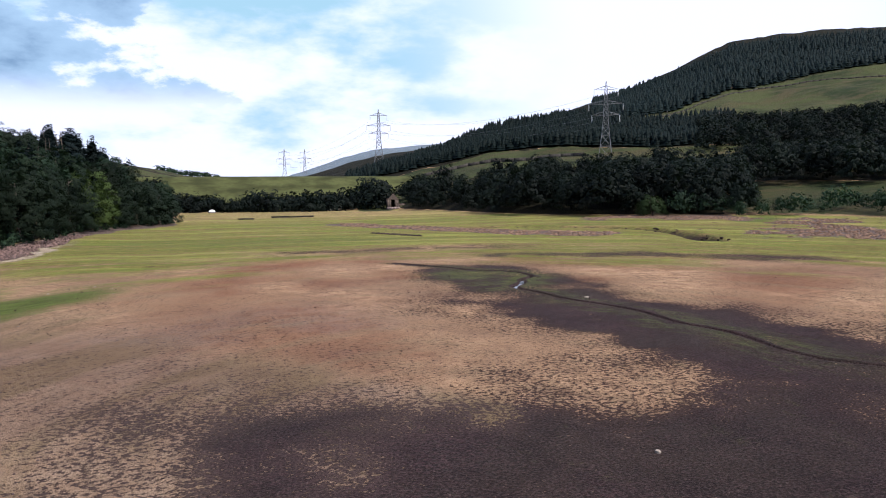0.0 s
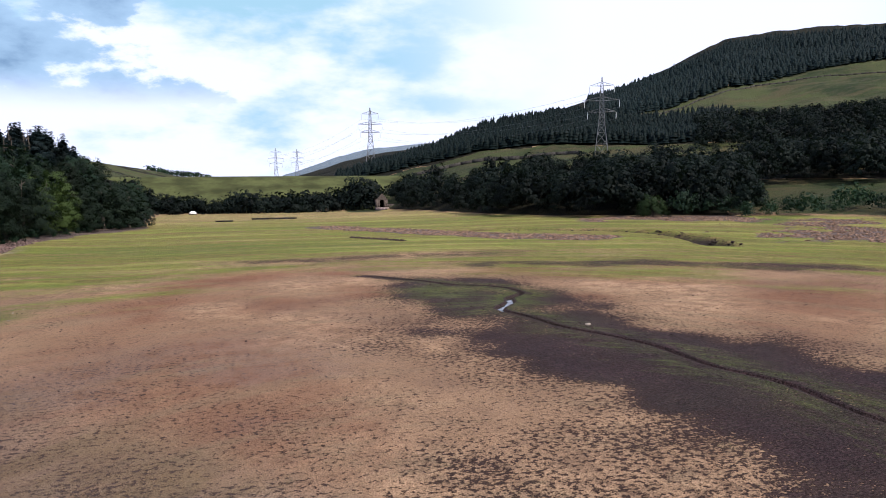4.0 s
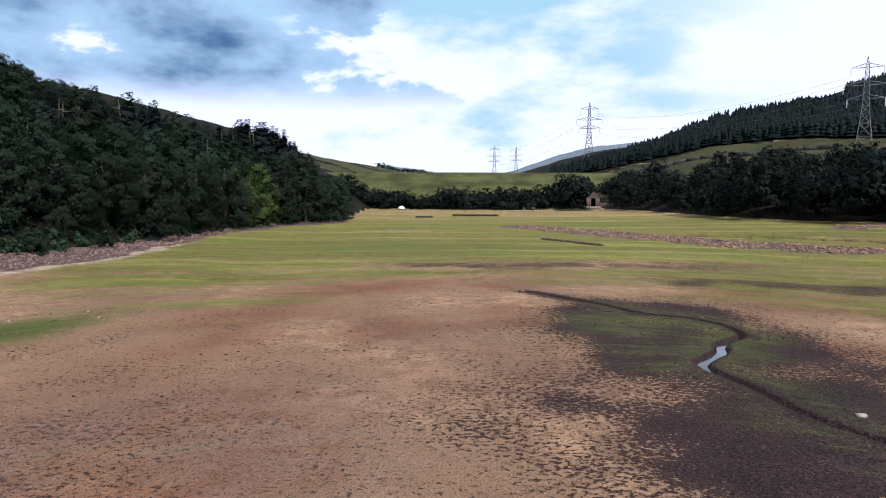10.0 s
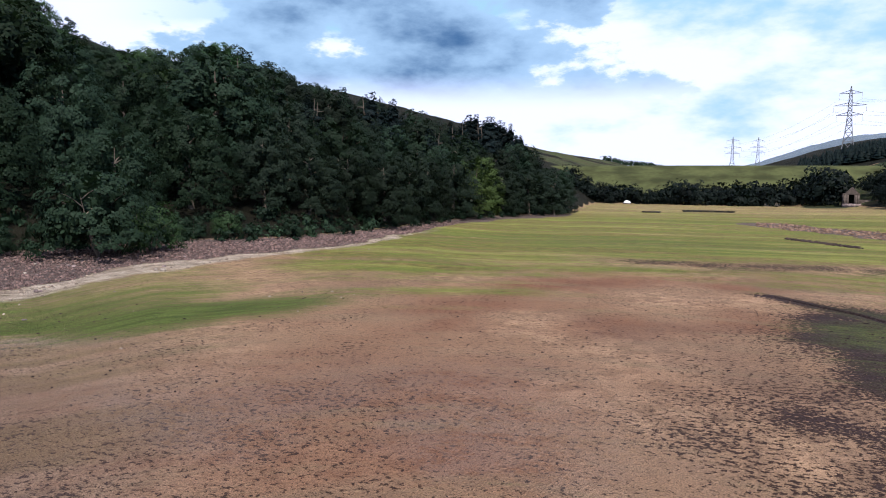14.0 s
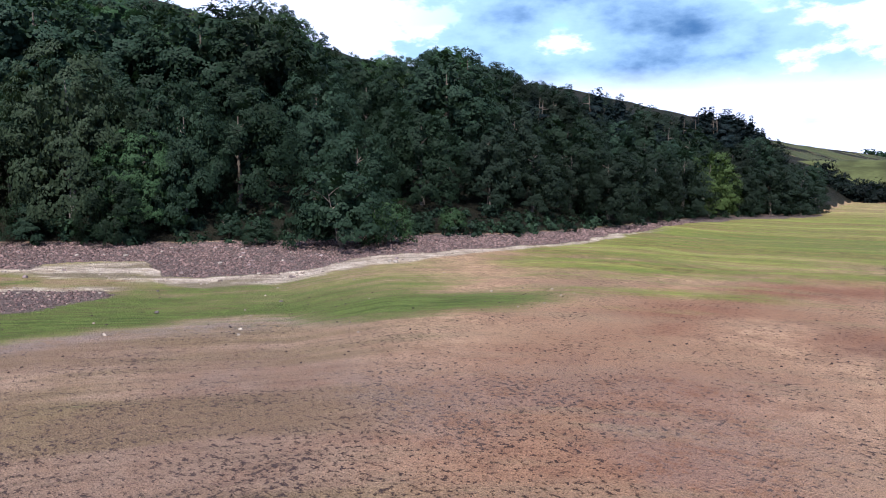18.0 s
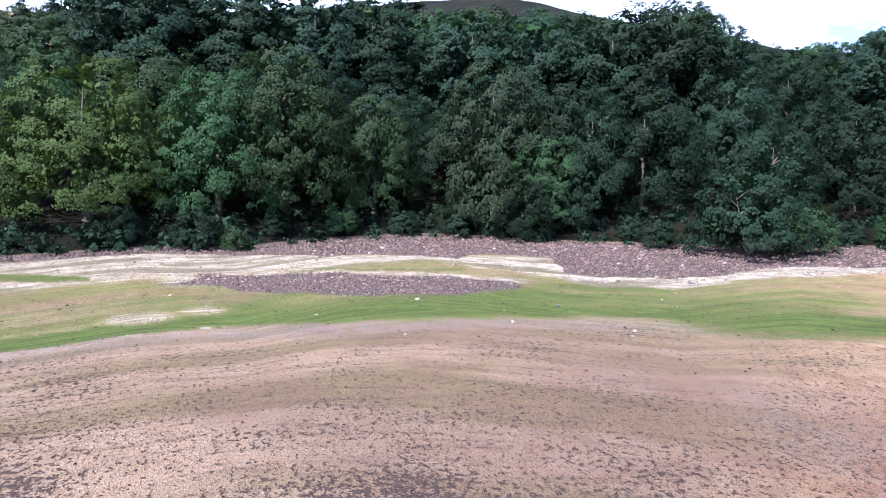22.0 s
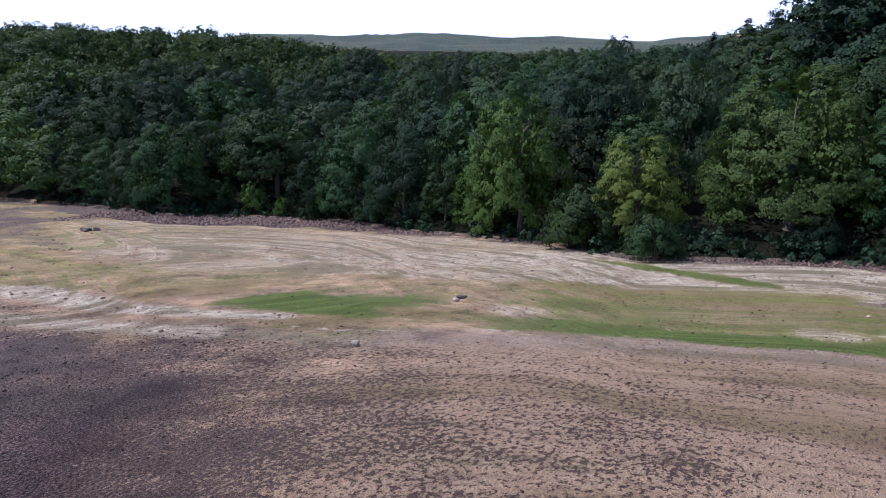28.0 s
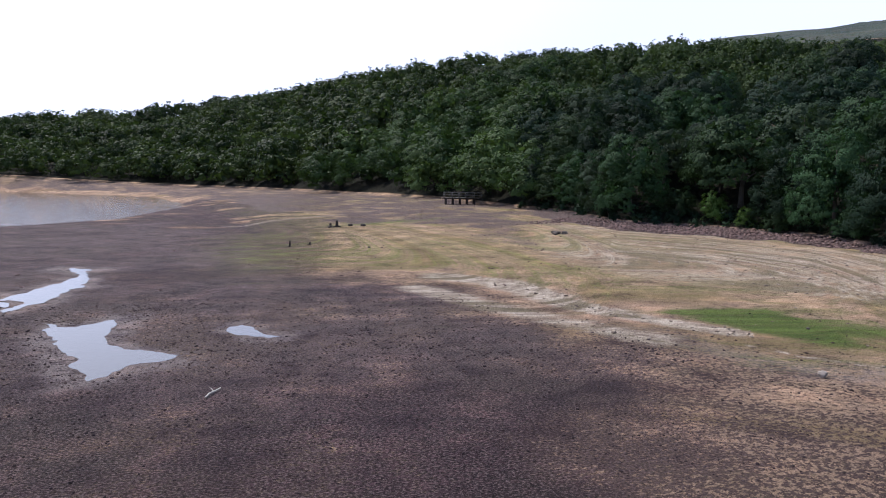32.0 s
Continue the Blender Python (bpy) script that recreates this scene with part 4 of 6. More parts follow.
def crown_mesh(name, seed, shape, leaves, leaf, mat, lobes=None, tufts=14, form=0.36):
    """Boughs that carry domed tufts of leaf sprays, with dark hollows between and below them."""
    rs = np.random.RandomState(seed)
    count, big, flat = LOBES[shape]
    if lobes:
        big *= (count / lobes) ** 0.4
        count = lobes
    cs, ns, ts, zs = [], [], [], []
    parts = crown_lobes(rs, shape, count)
    total = sum(g * g for _, _, g in parts)
    mid = np.mean([c for c, _, _ in parts], 0)
    slim = shape in ("pine", "spruce")
    for c, way, grow in parts:
        size = big * grow
        m = max(tufts * 3, int(0.88 * leaves * grow * grow / total))
        out = (c - mid) * [1.0, 1.0, 0.5]
        out = out / (np.linalg.norm(out) + 1e-6)
        k = rs.randn(tufts, 3) * [1, 1, 0.8] + out * 0.85 + [0, 0, 0.45]
        k /= np.linalg.norm(k, axis=1)[:, None]
        hold = c + k * (size * rs.uniform(0.55, 0.98, tufts))[:, None] * [1, 1, flat]
        hold[:, 2] -= 0.25 * size * np.abs(k[:, 0] * way[0] + k[:, 1] * way[1])
        wide = size * rs.uniform(0.30, 0.56, tufts) * (10 / max(tufts, 6)) ** 0.45
        own = rs.randint(0, tufts, m)
        d = rs.randn(m, 3)
        d /= np.linalg.norm(d, axis=1)[:, None]
        d[:, 2] = np.where(d[:, 2] < -0.15, -0.6 * d[:, 2], d[:, 2])
        p = d * (wide[own] * rs.uniform(0.72, 1.12, m))[:, None] * [1, 1, 0.45 if slim else 0.74]
        p[:, 2] -= 0.3 * np.hypot(p[:, 0], p[:, 1]) ** 2 / (wide[own] + 1e-6)
        cs.append(hold[own] + p)
        ns.append(d * 0.45 + k[own] * form + out * (1.22 - 0.9 * form) + [0, 0, 0.20] + rs.randn(m, 3) * 0.20)
        ts.append(d * [1, 1, 0.2] + way * 0.4 - [0, 0, 0.4])
        zs.append(np.full(m, leaf))
    # leaves inside the crown
    m = int(leaves * 0.11)
    pick = rs.randint(0, len(parts), m)
    base = np.array([c for c, _, _ in parts])[pick]
    cs.append(mid + (base - mid) * (rs.uniform(0.1, 1.0, (m, 1)) ** 0.6) * 0.82 + rs.randn(m, 3) * big * 0.20 - [0, 0, big * 0.3])
    ns.append(rs.randn(m, 3) * [1, 1, 0.5])
    ts.append(rs.randn(m, 3))
    zs.append(np.full(m, leaf * 2.6))
    v, f = leaf_quads(rs, np.concatenate(cs), np.concatenate(ns), np.concatenate(zs), np.concatenate(ts))
    v[:, 2] = np.maximum(v[:, 2], 0.0)
    return mesh_from(name, v, f, mat)


def trunk_mesh(name, seed, shape, mat, sides=7):
    rs = np.random.RandomState(seed)
    pieces = []
    stems = 4 if shape == "bush" else 1
    for k in range(stems):
        top = 0.9 if shape in ("pine", "spruce") else (0.6 if shape == "bush" else 0.72)
        sway = rs.uniform(-0.03, 0.03, (5, 2))
        out = rs.uniform(-0.25, 0.25, 2) if stems > 1 else np.zeros(2)
        h = np.array([-0.06, 0.06, 0.25, 0.5, 1.0]) * top
        pts = [(sway[i, 0] * h[i] * 2 + out[0] * h[i] / top, sway[i, 1] * h[i] * 2 + out[1] * h[i] / top, h[i]) for i in range(5)]
        base = 0.016 if stems > 1 else 0.026
        pieces.append(tube(pts, [base * 1.35, base, base * 0.8, base * 0.55, base * 0.12], sides))
        limbs = 3 if stems > 1 else 9
        for j in range(limbs):
            u = rs.uniform(0.3, 0.92)
            h0 = u * top
            p0 = np.array([np.interp(h0, h, [p[0] for p in pts]), np.interp(h0, h, [p[1] for p in pts]), h0])
            a = rs.uniform(0, 2 * math.pi)
            reach = {"round": 0.30, "upright": 0.17, "bush": 0.3}.get(shape, 0.13) * rs.uniform(0.7, 1.1) * (1.2 - 0.6 * u)
            rise = reach * (0.65 if shape not in ("pine", "spruce") else 0.05)
            p1 = p0 + np.array([math.cos(a) * reach * 0.5, math.sin(a) * reach * 0.5, rise * 0.6])
            p2 = p0 + np.array([math.cos(a) * reach, math.sin(a) * reach, rise])
            pieces.append(tube([p0, p1, p2], [base * 0.42, base * 0.26, base * 0.08], 5))
    v, f = merge(pieces)
    return mesh_from(name, v, f, mat, True)


def tree_kind(name, seed, shape, leaves, leaf, leafmat, bark, label, category="tree", tufts=8):
    return dict(name=name, label=label, category=category, trunk=trunk_mesh("trunk", seed, shape, bark),
                crown=crown_mesh("crown", seed + 50, shape, leaves, leaf, leafmat, None, 12 if leaves > 15000 else tufts))


KINDS = dict(
    oak_a=tree_kind("broadleaf_tree", 1, "round", 11000, 0.0190, LEAF_DARK, BARK, "dark green broadleaf tree in full summer leaf on the bank"),
    oak_b=tree_kind("broadleaf_tree", 2, "round", 11000, 0.0190, LEAF_MID, BARK, "mid-green broadleaf tree in full leaf on the wooded bank"),
    oak_c=tree_kind("broadleaf_tree", 3, "round", 11000, 0.0190, LEAF_GREY, BARK, "grey-green broadleaf tree with a rounded crown on the bank"),
    birch_a=tree_kind("slender_tree", 4, "upright", 10000, 0.0180, LEAF_MID, BARK, "slender mid-green tree with drooping sprays on the bank"),
    birch_b=tree_kind("slender_tree", 5, "upright", 10000, 0.0180, LEAF_GREY, BARK_PALE, "slender grey-green tree with a pale trunk on the bank"),
    birch_c=tree_kind("slender_tree", 15, "upright", 10000, 0.0180, LEAF_DARK, BARK, "slender dark green tree on the wooded bank"),
    # next two: ordinary broadleaf trees with shade put into the leaf colour
    shaded_a=tree_kind("alder_tree", 31, "round", 11000, 0.0190, LEAF_SHADED, BARK, "broadleaf tree in the dense wood above the shore, shade put into its leaf colour"),
    shaded_b=tree_kind("alder_tree", 32, "skirt", 22000, 0.0138, LEAF_SHADED, BARK, "low-branched tree beside the stony shore, shade put into its leaf colour"),
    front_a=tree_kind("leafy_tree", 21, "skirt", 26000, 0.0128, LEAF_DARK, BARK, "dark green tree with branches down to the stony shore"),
    front_b=tree_kind("leafy_tree", 22, "skirt", 26000, 0.0128, LEAF_MID, BARK, "mid-green tree with branches down to the stony shore"),
    front_c=tree_kind("leafy_tree", 23, "skirt", 26000, 0.0128, LEAF_GREY, BARK_PALE, "grey-green tree with hanging branches by the shore"),
    fresh=tree_kind("sycamore_tree", 6, "skirt", 26000, 0.0128, LEAF_FRESH, BARK, "bright green sycamore with layered leafy sprays by the shore"),
    big=tree_kind("sycamore_tree", 7, "skirt", 40000, 0.0105, LEAF_LIT, BARK, "large round-crowned sycamore at the edge of the shore"),
    tall=tree_kind("beech_tree", 8, "upright", 20000, 0.0140, LEAF_DARK, BARK, "tall dark green beech rising above the wood"),
    lime=tree_kind("willow_tree", 14, "skirt", 26000, 0.0128, LEAF_LIME, BARK, "yellow-green willow tree with a rounded crown by the shore"),
    bush_a=tree_kind("willow_bush", 9, "bush", 9000, 0.024, LEAF_MID, BARK, "mid-green willow bush growing at the shoreline", "bush"),
    bush_b=tree_kind("willow_bush", 10, "bush", 9000, 0.024, LEAF_FRESH, BARK, "fresh green willow bush growing at the shoreline", "bush"),
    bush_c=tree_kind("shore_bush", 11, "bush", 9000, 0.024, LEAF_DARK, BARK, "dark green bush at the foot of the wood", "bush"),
    pine=tree_kind("pine_tree", 12, "pine", 8000, 0.018, NEEDLE, BARK, "dark pine with a narrow uneven crown on the ridge"),
    spruce=tree_kind("spruce_tree", 13, "spruce", 8000, 0.016, NEEDLE, BARK, "dark narrow spruce standing above the wood"),
)


def plant(kind, x, y, h, wide=1.0, turn=0.0, group="trees on the wooded bank"):
    k = KINDS[kind]
    m = pose(x, y, float(height(x, y)) - 0.05, 0, 0, turn) @ Matrix.Diagonal((h * wide, h * wide, h, 1))
    root = new(k["name"])
    root.matrix_basis = m
    tagged(root, k["label"], k["category"], group)
    child("trunk", k["trunk"], root)
    child("crown", k["crown"], root)
    return root


def polar(az, r):
    return -math.sin(radians(az)) * r, math.cos(radians(az)) * r


TAKEN = []
WIDE = ("shaded_a", "shaded_b", "oak_a", "oak_b", "oak_c", "front_a", "front_b", "front_c", "fresh", "lime", "big", "bush_a", "bush_b", "bush_c")


SKYLINE = np.array(((9, 1.0), (12, 2.3), (14.5, 4.6), (17.3, 5.2), (22, 5.7), (24.2, 6.2), (26, 7.0), (29, 7.6), (32, 8.4), (34, 9.3), (37.2, 10.5), (41, 9.8), (44, 9.4), (46.7, 10.5),
                    (49, 12.4), (53, 14.0), (57, 13.7), (59, 13.1), (65, 13.7), (71, 13.7), (75, 14.9), (90, 15.2), (93, 14.9), (95, 14.2), (97, 13.5), (99, 12.4), (100.5, 11.2), (102, 10.8), (108, 10.5), (118, 10.6), (127, 10.3), (133, 10.9),
                    (139, 11.3), (142, 11.7), (149, 10.9), (158.6, 10.3), (165, 9.2), (172, 7.6), (180, 5.9), (186, 5.0), (191, 3.9), (197, 3.4)))


def tallest(az, r, x, y):
    """How high a tree may grow under the wood's skyline."""
    return 7 + r * math.tan(radians(float(np.interp(az, SKYLINE[:, 0], SKYLINE[:, 1])) + 0.25 * math.sin(az * 7.3))) - float(height(x, y))


def plant_at(kind, az, r, h, wide=1.0, group="trees on the wooded bank"):
    x, y = polar(az, r)
    if az > 9 and kind != "spruce":
        h = max(2.5, min(h, tallest(az, r, x, y) + (0.8 if kind == "pine" else 1.3 if kind == "tall" else 0.0)))
    TAKEN.append((x, y, h * (0.36 if kind in WIDE else 0.24) * wide))
    return plant(kind, x, y, h, wide, az * 37 % 360, group)


def landmarks():
    """Trees that stand out along the bank, by kind, bearing, distance, height and width."""
    shore = "bushes along the shoreline"
    for kind, az, r, h, wide in (
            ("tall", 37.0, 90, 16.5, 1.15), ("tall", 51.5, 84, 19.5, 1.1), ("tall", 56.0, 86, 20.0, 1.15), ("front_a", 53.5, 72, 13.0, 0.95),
            ("pine", 32.0, 103, 10.0, 1.3), ("pine", 29.5, 112, 9.5, 1.3), ("pine", 25.6, 166, 15.5, 1.0), ("pine", 27.2, 150, 13.0, 1.0), ("tall", 34.5, 98, 14.5, 1.2),
            ("tall", 40.5, 100, 11.5, 1.2), ("tall", 44.5, 106, 11.0, 1.2), ("tall", 48.0, 104, 14.0, 1.2),
            ("tall", 62.0, 92, 19.0, 1.2), ("tall", 67.0, 95, 20.0, 1.2), ("tall", 75.0, 98, 22.0, 1.2), ("tall", 79.5, 96, 22.0, 1.2), ("tall", 84.0, 99, 23.0, 1.2),
            ("tall", 88.0, 104, 23.0, 1.2), ("tall", 91.0, 106, 23.0, 1.2), ("tall", 94.0, 112, 24.0, 1.1), ("tall", 95.8, 116, 22.0, 1.0), ("tall", 92.5, 100, 22.0, 1.2),
            ("spruce", 99.8, 142, 11.0, 2.2), ("spruce", 102.2, 144, 9.5, 2.0), ("spruce", 97.6, 140, 12.0, 2.2)):
        plant_at(kind, az, r, h, wide)
    # Dark kinds from bearing 39 to 63 carry that stretch's shade in their leaves.
    for kind, az, r, h, wide in (
            ("big", 96.4, 67, 15.6, 1.0), ("shaded_b", 31.5, 92, 12.0, 0.9), ("shaded_b", 33.5, 81, 10.5, 0.9), ("front_a", 43.5, 96, 12.5, 0.8), ("front_a", 39.0, 78, 12.0, 0.9), ("front_a", 47.5, 80, 14.0, 0.85), ("front_b", 87.2, 67, 15.0, 0.85), ("front_b", 82.0, 70, 17.5, 0.85), ("fresh", 91.8, 72, 9.5, 1.0), ("front_b", 75.0, 73, 13.5, 0.75),
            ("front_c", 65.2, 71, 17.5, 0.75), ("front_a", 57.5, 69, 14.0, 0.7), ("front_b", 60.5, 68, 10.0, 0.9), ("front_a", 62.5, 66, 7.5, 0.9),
            ("lime", 107.2, 64, 10.0, 0.85), ("bush_a", 111.4, 64, 7.4, 0.95), ("fresh", 116.4, 72, 15.4, 0.75), ("front_c", 103.6, 76, 15.5, 0.72), ("front_a", 110.8, 82, 15.5, 0.9), ("front_c", 124.5, 101, 18.0, 0.72), ("fresh", 119.5, 76, 9.0, 0.8), ("front_b", 129.8, 94, 13.4, 0.85),
            ("front_b", 122.5, 80, 7.5, 0.9), ("big", 16.5, 126, 12.0, 0.95), ("shaded_b", 12.2, 143, 10.5, 1.2), ("shaded_b", 10.2, 150, 9.0, 1.2), ("shaded_b", 14.3, 136, 9.5, 1.1),
            ("shaded_b", 20.5, 110, 10.0, 1.0), ("shaded_b", 24.0, 94, 10.5, 1.0), ("shaded_b", 27.0, 90, 10.0, 0.8), ("shaded_b", 30.0, 84, 9.5, 1.0)):
        plant_at(kind, az, r, h, wide)
    # bush_c at 45.6 is a darker kind, its shade likewise in the leaf colour.
    for kind, az, r, h, wide in (
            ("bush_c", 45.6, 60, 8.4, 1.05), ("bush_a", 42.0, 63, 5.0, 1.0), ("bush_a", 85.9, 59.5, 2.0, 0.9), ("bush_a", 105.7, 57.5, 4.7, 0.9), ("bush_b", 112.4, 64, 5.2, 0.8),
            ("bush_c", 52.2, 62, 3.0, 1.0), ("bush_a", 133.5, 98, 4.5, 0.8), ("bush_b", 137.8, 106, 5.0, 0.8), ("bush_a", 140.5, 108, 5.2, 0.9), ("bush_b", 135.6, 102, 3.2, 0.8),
            ("bush_b", 155.2, 190, 5.0, 1.0), ("bush_b", 165.8, 274, 13.0, 1.0), ("bush_b", 164.0, 268, 10.0, 1.0), ("bush_a", 161.5, 246, 10.0, 1.0), ("bush_a", -34.4, 134, 5.6, 1.05)):
        plant_at(kind, az, r, h, wide, shore)
    x, y = polar(109.2, 172)
    plant("birch_b", x, y, 11.5, 1.1, 40)
    rs = random.Random(3)
    for i in range(26):
        az = rs.uniform(11.5, 18.0)
        r = rs.uniform(182, 238)
        top = 7 + 225 * math.tan(radians(float(np.interp(az, (10, 12, 12.8, 14, 18), (1.0, 2.2, 3.6, 4.9, 4.9)))))
        x, y = polar(az, r)
        plant_at("pine", az, r, max(7.0, min(17.0, top - float(height(x, y)) + rs.uniform(-1.5, 0.5))), 1.15)


def clear_of(x, y, share, more):
    return all((x - p) ** 2 + (y - q) ** 2 > (w * share + more) ** 2 for p, q, w in TAKEN)


def edge_row():
    """Trees that reach down to the shoreline, then bushes in the gaps."""
    rs = random.Random(5)
    az = 9.8
    while az < 152:
        shore = float(land(az, 2))
        # Darker kinds below bearing 64 put the wood's shade into the leaf colour.
        kind = rs.choice(("front_c", "front_a", "front_b", "front_a") if az > 64 or 36 < az < 44 else ("shaded_b", "shaded_b", "front_a") if az < 36 else ("front_a", "front_a", "front_b"))
        h = rs.uniform(8.0, 13.5)
        r = shore + rs.uniform(3.0, 6.0)
        x, y = polar(az, r)
        if clear_of(x, y, 0.95, 1.9):
            plant_at(kind, az, r, h, rs.uniform(0.85, 1.1))
        az += math.degrees(3.4 / shore)
    az = 9.8
    while az < 152:
        shore = float(land(az, 2))
        kind = rs.choice(("bush_a", "bush_c", "bush_c"))
        r = shore + rs.uniform(0.8, 2.2)
        x, y = polar(az, r)
        if rs.random() < 0.6 and all((x - p) ** 2 + (y - q) ** 2 > 3.2 ** 2 for p, q, w in TAKEN):
            plant_at(kind, az, r, rs.uniform(2.2, 4.8), rs.uniform(0.85, 1.1), "bushes along the shoreline")
        az += math.degrees(3.0 / shore)


def wood_fill():
    """The wood on the near hillside, rank behind rank."""
    rs = random.Random(8)
    kinds = ("oak_a", "oak_a", "oak_b", "oak_c", "birch_a", "birch_b", "oak_b", "oak_a")
    az = 10.0
    while az < 152:
        shore, top = float(land(az, 2)), float(land(az, 4))
        r = shore + rs.uniform(9, 12)
        while r < min(top + 10, 172):
            a = az + rs.uniform(-0.45, 0.45) * math.degrees(8 / r)
            x, y = polar(a, r)
            if clear_of(x, y, 0.95, 2.3):
                # Below bearing 36 the wood's shade is put into darker leaves.
                kind = rs.choice((("oak_a",) * 5 + ("oak_b", "birch_a")) if 36 < a < 98 and r < shore + 26 else kinds if a > 36 else ("shaded_a", "shaded_a", "shaded_a", "oak_a", "birch_c"))
                if a < 36 and rs.random() < 0.3 and r > shore + 22:
                    kind = "pine"
                plant_at(kind, a, r, rs.uniform(9.0, 15.0) * (0.8 if 36 < a < 49 and r > shore + 20 else 1.0), rs.uniform(0.9, 1.15))
            r += rs.uniform(3.5, 5.0) * (1 + max(0, r - 90) / 160)
        az += math.degrees(4.0 / (shore + 22)) * rs.uniform(0.85, 1.2)


landmarks()
edge_row()
wood_fill()


def far_wood(name, spots, shape, seed, mat, label, leaves=140, leaf=0.1, lobes=6, broad=1.0):
    """A far wood as one mesh of many small crowns."""
    rs = np.random.RandomState(seed)
    protos = []
    for k in range(5):
        me = crown_mesh("tmp", seed + k, shape, leaves, leaf, mat, lobes, 5, 0.75)
        fc = np.empty(len(me.loops), np.int32)
        me.loops.foreach_get("vertex_index", fc)
        v = np.empty(len(me.vertices) * 3, np.float32)
        me.vertices.foreach_get("co", v)
        protos.append((v.reshape(-1, 3), fc.reshape(-1, 4)))
        bpy.data.meshes.remove(me)
    pieces, tints = [], []
    z = height(np.array([s[0] for s in spots]), np.array([s[1] for s in spots]))
    for (x, y, h), z0 in zip(spots, z):
        if x < 0 and h > 6:
            az, r = float(bearing(x, y)), math.hypot(x, y)
            h = min(h, tallest(az, r, x, y)) if 9 < az < 197 and r < 700 else h
            if h < 3.0:
                continue
        v, f = protos[rs.randint(5)]
        v = v * h
        a = rs.uniform(0, 6.28)
        c, s = math.cos(a), math.sin(a)
        w = rs.uniform(0.85, 1.1) * broad
        tints.append(np.full(len(v), rs.uniform(-0.42, 0.65), np.float32))
        pieces.append((np.stack([(v[:, 0] * c - v[:, 1] * s) * w + x, (v[:, 0] * s + v[:, 1] * c) * w + y, v[:, 2] + z0 - 0.3], -1), f))
    v, f = merge(pieces)
    me = mesh_from(name, v, f, mat)
    at = me.attributes.new("tint", "FLOAT", "POINT")
    at.data.foreach_set("value", np.concatenate(tints))
    ob = new(name, me)
    return tagged(ob, label, "woodland", kind="stuff")


def spots_in(seed, az0, az1, lo, hi, gap, h0, h1, keep=1.0):
    """Jittered places between two distances, each a function of the bearing."""
    rs = random.Random(seed)
    out = []
    az = az0
    while az < az1:
        r = lo(az)
        step_az = math.degrees(gap / ((lo(az) + hi(az)) / 2))
        while r < hi(az):
            if rs.random() < keep:
                x, y = polar(az + rs.uniform(-0.5, 0.5) * step_az, r + rs.uniform(-0.4, 0.4) * gap)
                out.append((x, y, rs.uniform(h0, h1)))
            r += gap * rs.uniform(0.85, 1.2)
        az += step_az
    return out


# far end of the wooded hillside, beyond the jetty
far_wood("hillside_wood", [s for s in spots_in(1, 151, 182, lambda a: float(land(a, 2)) + 4, lambda a: 255, 10.5, 10, 19)], "round", 100, LEAF_FAR,
         "mixed green wood rising from the shore beyond the jetty", 4200, 0.027, 26, 1.15)
far_wood("far_hillside_wood", spots_in(1, 151, 197, lambda a: max(256, float(land(a, 2)) + 4), lambda a: float(land(a, 4)) + 25, 13.0, 10, 19), "round", 105, LEAF_FAR,
         "mixed green wood covering the far hillside", 700, 0.060, 16, 1.15)
far_wood("upper_hillside_wood", spots_in(2, 57, 152, lambda a: max(165, float(land(a, 4)) - 12) if a < 112 else 170, lambda a: float(land(a, 4)) + 42, 8.5, 7, 13), "round", 110, LEAF_FAR,
         "dark green wood along the top of the hillside", 1100, 0.048, 34)
far_wood("undergrowth", spots_in(12, 9.5, 153, lambda a: float(land(a, 2)) + 0.6, lambda a: float(land(a, 2)) + 6.5, 2.2, 0.9, 2.6), "bush", 170, LEAF_DARK,
         "low dark undergrowth along the edge of the wood", 200, 0.11, 7)
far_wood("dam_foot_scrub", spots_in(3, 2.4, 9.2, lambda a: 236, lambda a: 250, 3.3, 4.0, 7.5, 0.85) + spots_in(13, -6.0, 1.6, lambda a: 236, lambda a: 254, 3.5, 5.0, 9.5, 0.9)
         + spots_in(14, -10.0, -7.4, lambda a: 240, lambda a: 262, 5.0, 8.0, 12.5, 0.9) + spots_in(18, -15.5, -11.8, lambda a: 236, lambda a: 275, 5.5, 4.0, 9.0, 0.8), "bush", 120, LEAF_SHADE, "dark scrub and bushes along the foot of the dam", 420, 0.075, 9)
# The opposite bank's shade is put into the leaf colour here.
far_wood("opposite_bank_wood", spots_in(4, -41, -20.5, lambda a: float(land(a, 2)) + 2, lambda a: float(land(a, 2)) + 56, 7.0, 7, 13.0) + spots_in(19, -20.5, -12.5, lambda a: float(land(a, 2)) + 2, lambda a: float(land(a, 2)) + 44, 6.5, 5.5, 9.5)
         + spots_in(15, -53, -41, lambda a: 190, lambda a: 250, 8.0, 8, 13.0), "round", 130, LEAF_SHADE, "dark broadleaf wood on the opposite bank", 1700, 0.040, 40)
far_wood("opposite_bank_shrubs", spots_in(16, -54, -36, lambda a: float(land(a, 2)) - 2, lambda a: float(land(a, 2)) + 14, 4.6, 2.5, 6.5, 0.75), "round", 180, LEAF_DARK,
         "lighter green shrubs and saplings along the opposite shore", 420, 0.060, 22)
# Same leaf colour, with the shade of the upland wood in it.
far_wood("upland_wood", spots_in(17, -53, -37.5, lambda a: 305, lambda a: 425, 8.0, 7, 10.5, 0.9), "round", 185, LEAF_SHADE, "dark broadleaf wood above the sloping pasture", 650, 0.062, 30)


